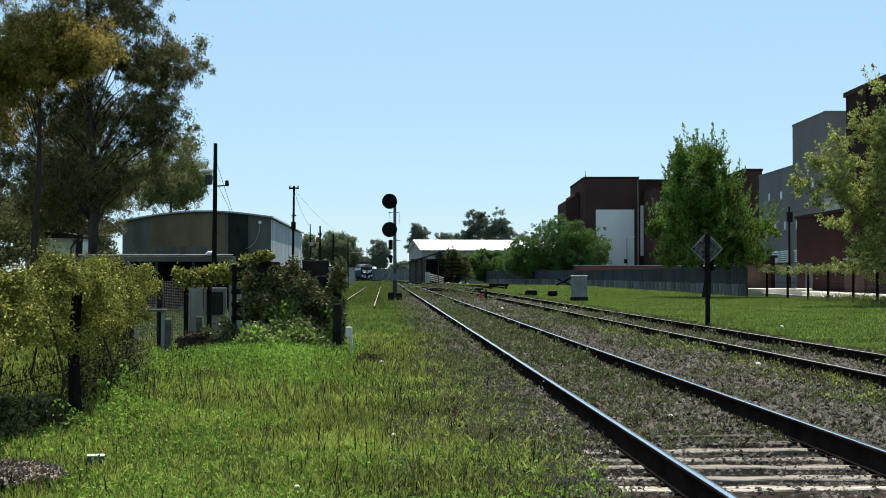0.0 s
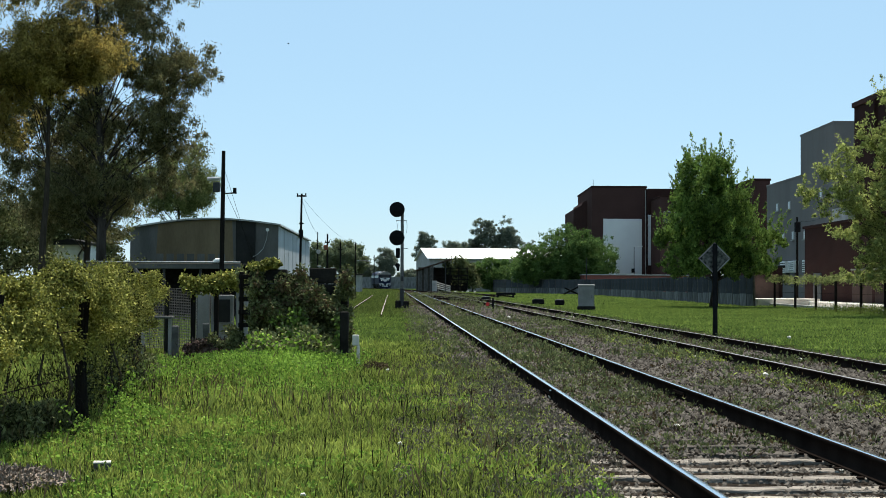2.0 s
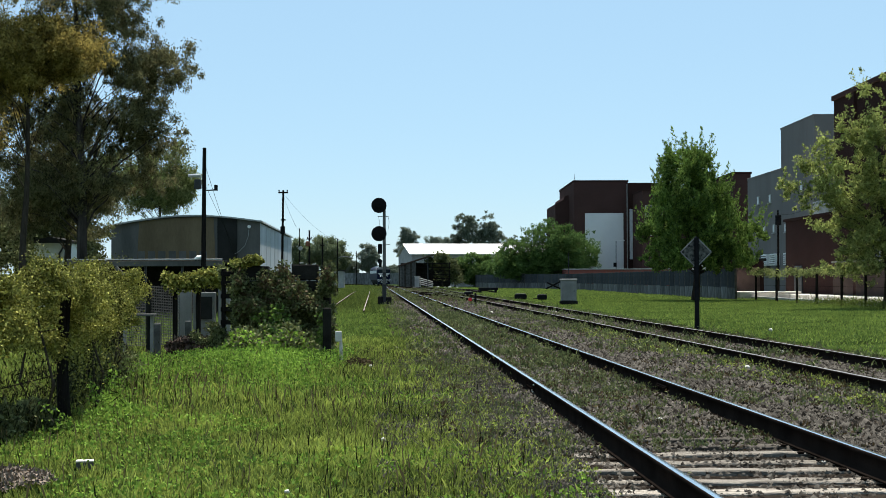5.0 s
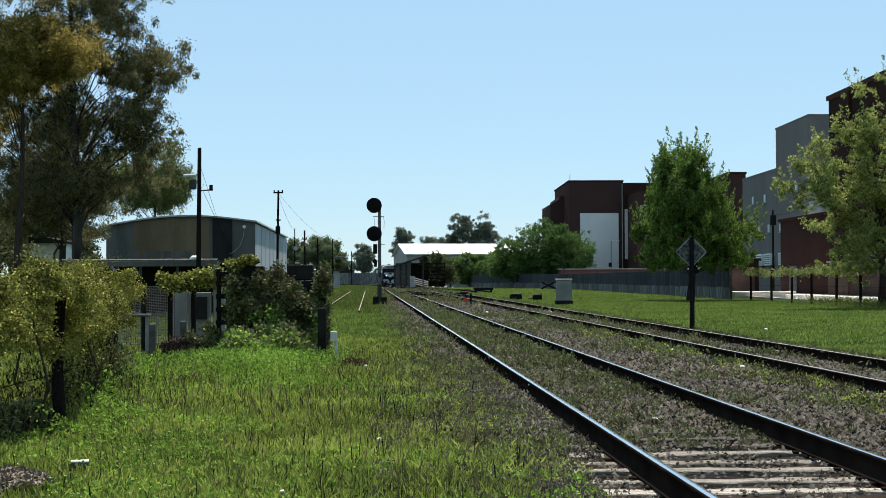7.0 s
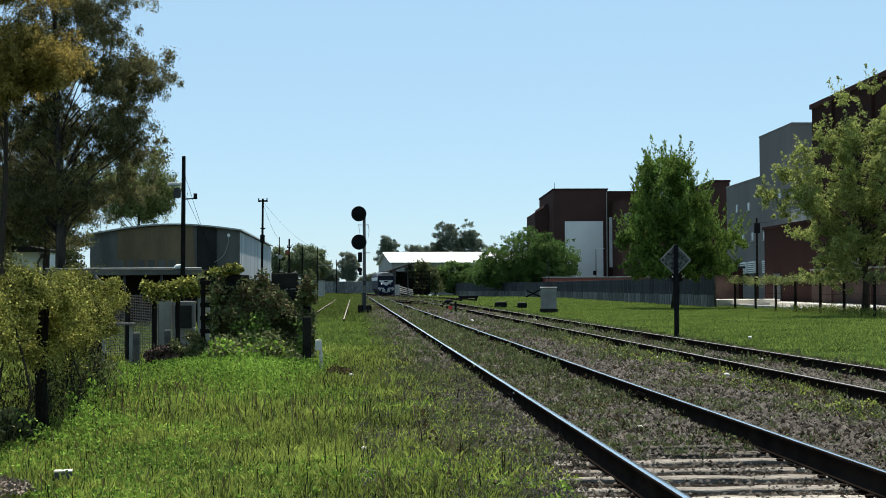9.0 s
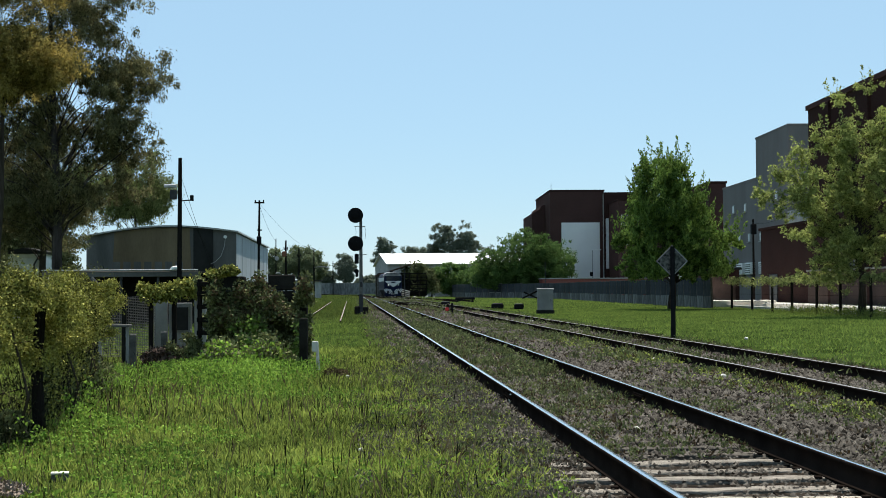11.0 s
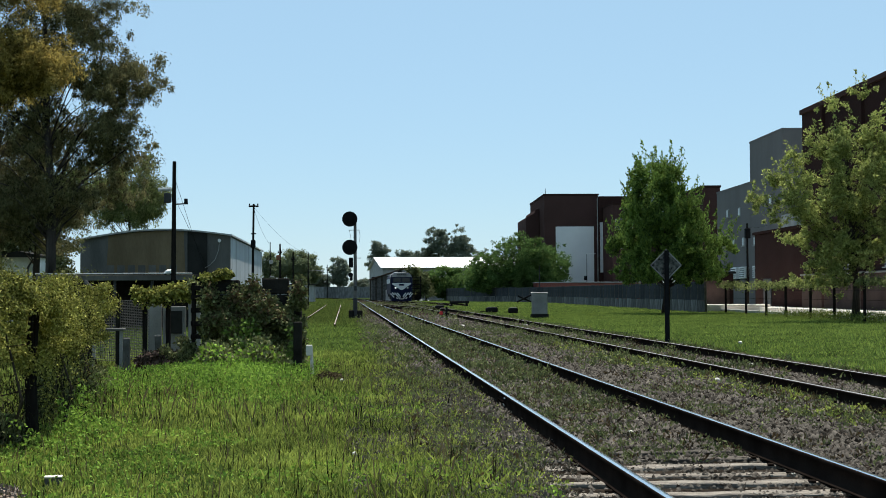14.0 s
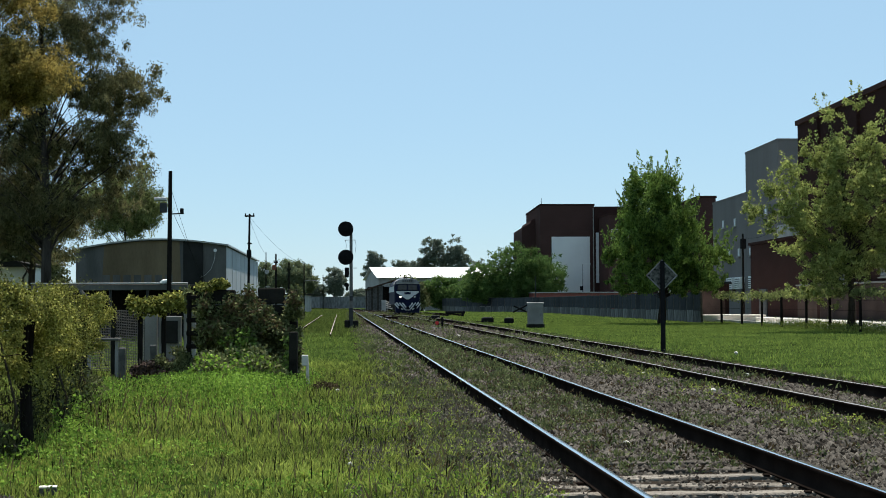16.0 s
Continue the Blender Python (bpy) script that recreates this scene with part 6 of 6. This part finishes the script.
for s in (-1, 1):
    lampc = part("headlamp_case", disc(s * 0.82, -0.06, 2.02, 0.19, 0.12, 16), M_DARKMETAL, loco)
    part("headlamp_lens", disc(s * 0.82, -0.14, 2.02, 0.10, 0.03, 16), M_LAMP if s < 0 else M_PANE, lampc, "lit white headlamp" if s < 0 else "unlit headlamp")
part("pilot", loft([[(-1.35, -0.05, 0.2), (1.35, -0.05, 0.2), (1.42, -0.05, 1.25), (-1.42, -0.05, 1.25)], [(-1.4, 0.5, 0.2), (1.4, 0.5, 0.2), (1.45, 0.5, 1.25), (-1.45, 0.5, 1.25)]]), M_NAVY, loco, "navy pilot plate")
for s in (-1, 1):
    for k in range(4):
        rot = Matrix.Rotation(radians(-s * 50), 4, "Y")
        x = s * (0.24 + 0.34 * k)
        part("chevron_stripe", box(x, -0.075, 0.95 + 0.03 * (k - 2), 1.15 if k < 3 else 0.7, 0.03, 0.15, 0, None, rot), M_LOCOWHITE, loco, "white diagonal stripe")
part("coupler", box(0, -0.35, 0.72, 0.3, 0.6, 0.3, 0.05), M_BLACK, loco)
for s in (-1, 1):
    part("buffer", disc(s * 0.87, -0.35, 0.85, 0.2, 0.06, 16, tube([(s * 0.87, -0.32, 0.85), (s * 0.87, 0, 0.85)], [0.09, 0.1], 8)), M_BLACK, loco)
part("underframe", box(0, 8.4, 0.95, 2.7, 15.6, 0.35), M_BLACK, loco)
part("fuel_tank", box(0, 8.4, 0.55, 2.3, 3.6, 0.7, 0.1), M_BLACK, loco)
for yb in (3.4, 13.2):
    bog = part("bogie", box(0, yb, 0.62, 2.3, 4.2, 0.4, 0.05), M_BLACK, loco)
    for dy in (-1.7, 0, 1.7):
        for s in (-1, 1):
            part("wheel", tube([(s * 0.80, yb + dy, 0.49), (s * 0.93, yb + dy, 0.49)], [0.49, 0.49], 18), M_RUST, bog)
for k in range(4):
    part("roof_fan", tube([(0, 7 + 2.4 * k, 4.1), (0, 7 + 2.4 * k, 4.3)], [0.7, 0.65], 14), M_LOCOGREY, loco)
part("exhaust", box(0, 5.4, 4.25, 0.5, 0.8, 0.3), M_BLACK, loco)
part("horn", tube([(0.5, 0.4, 4.2), (0.5, 0.0, 4.25)], [0.04, 0.09], 8), M_GREYMETAL, loco)

cr = thing("small_bird", 0, 0, 0, "tiny dark bird crossing the sky", "bird")
part("bird_body", tube([(-0.11, 0, 0), (0, 0, 0.01), (0.12, 0, 0)], [0.012, 0.035, 0.012], 6), M_BLACK, cr)
for s in (-1, 1):
    part("wing", tube([(0, 0, 0.01), (-0.02, s * 0.12, 0.05), (-0.06, s * 0.24, 0.02)], [0.03, 0.02, 0.004], 4), M_BLACK, cr)


def motions():
    rows = []
    for k in range(17):
        y = 0.94 * (372 - 11.2 * k - 0.115 * k * k)
        s = -0.0437 - 2 * 0.00044 * max(0.0, y - 182.0)
        rows.append((float(k), pose(t2(y), y, 0.155, 0, 0, math.degrees(-math.atan(s)))))
    walk(loco, rows)
    walk(cr, [(0.0, pose(-5.0, 120, 28.8, 0, 0, 190)), (1.2, pose(-10.7, 120, 25.7, 0, 0, 190)), (2.0, pose(-14.8, 120, 23.2, 0, 0, 188)), (3.0, pose(-19.8, 120, 19.6, 0, 0, 186)),
              (4.0, pose(-25.0, 120, 17.0, 0, 0, 184)), (8.0, pose(-48.0, 120, 18.0, 0, 0, 182)), (16.0, pose(-90.0, 120, 20.0, 0, 0, 180))])


motions()
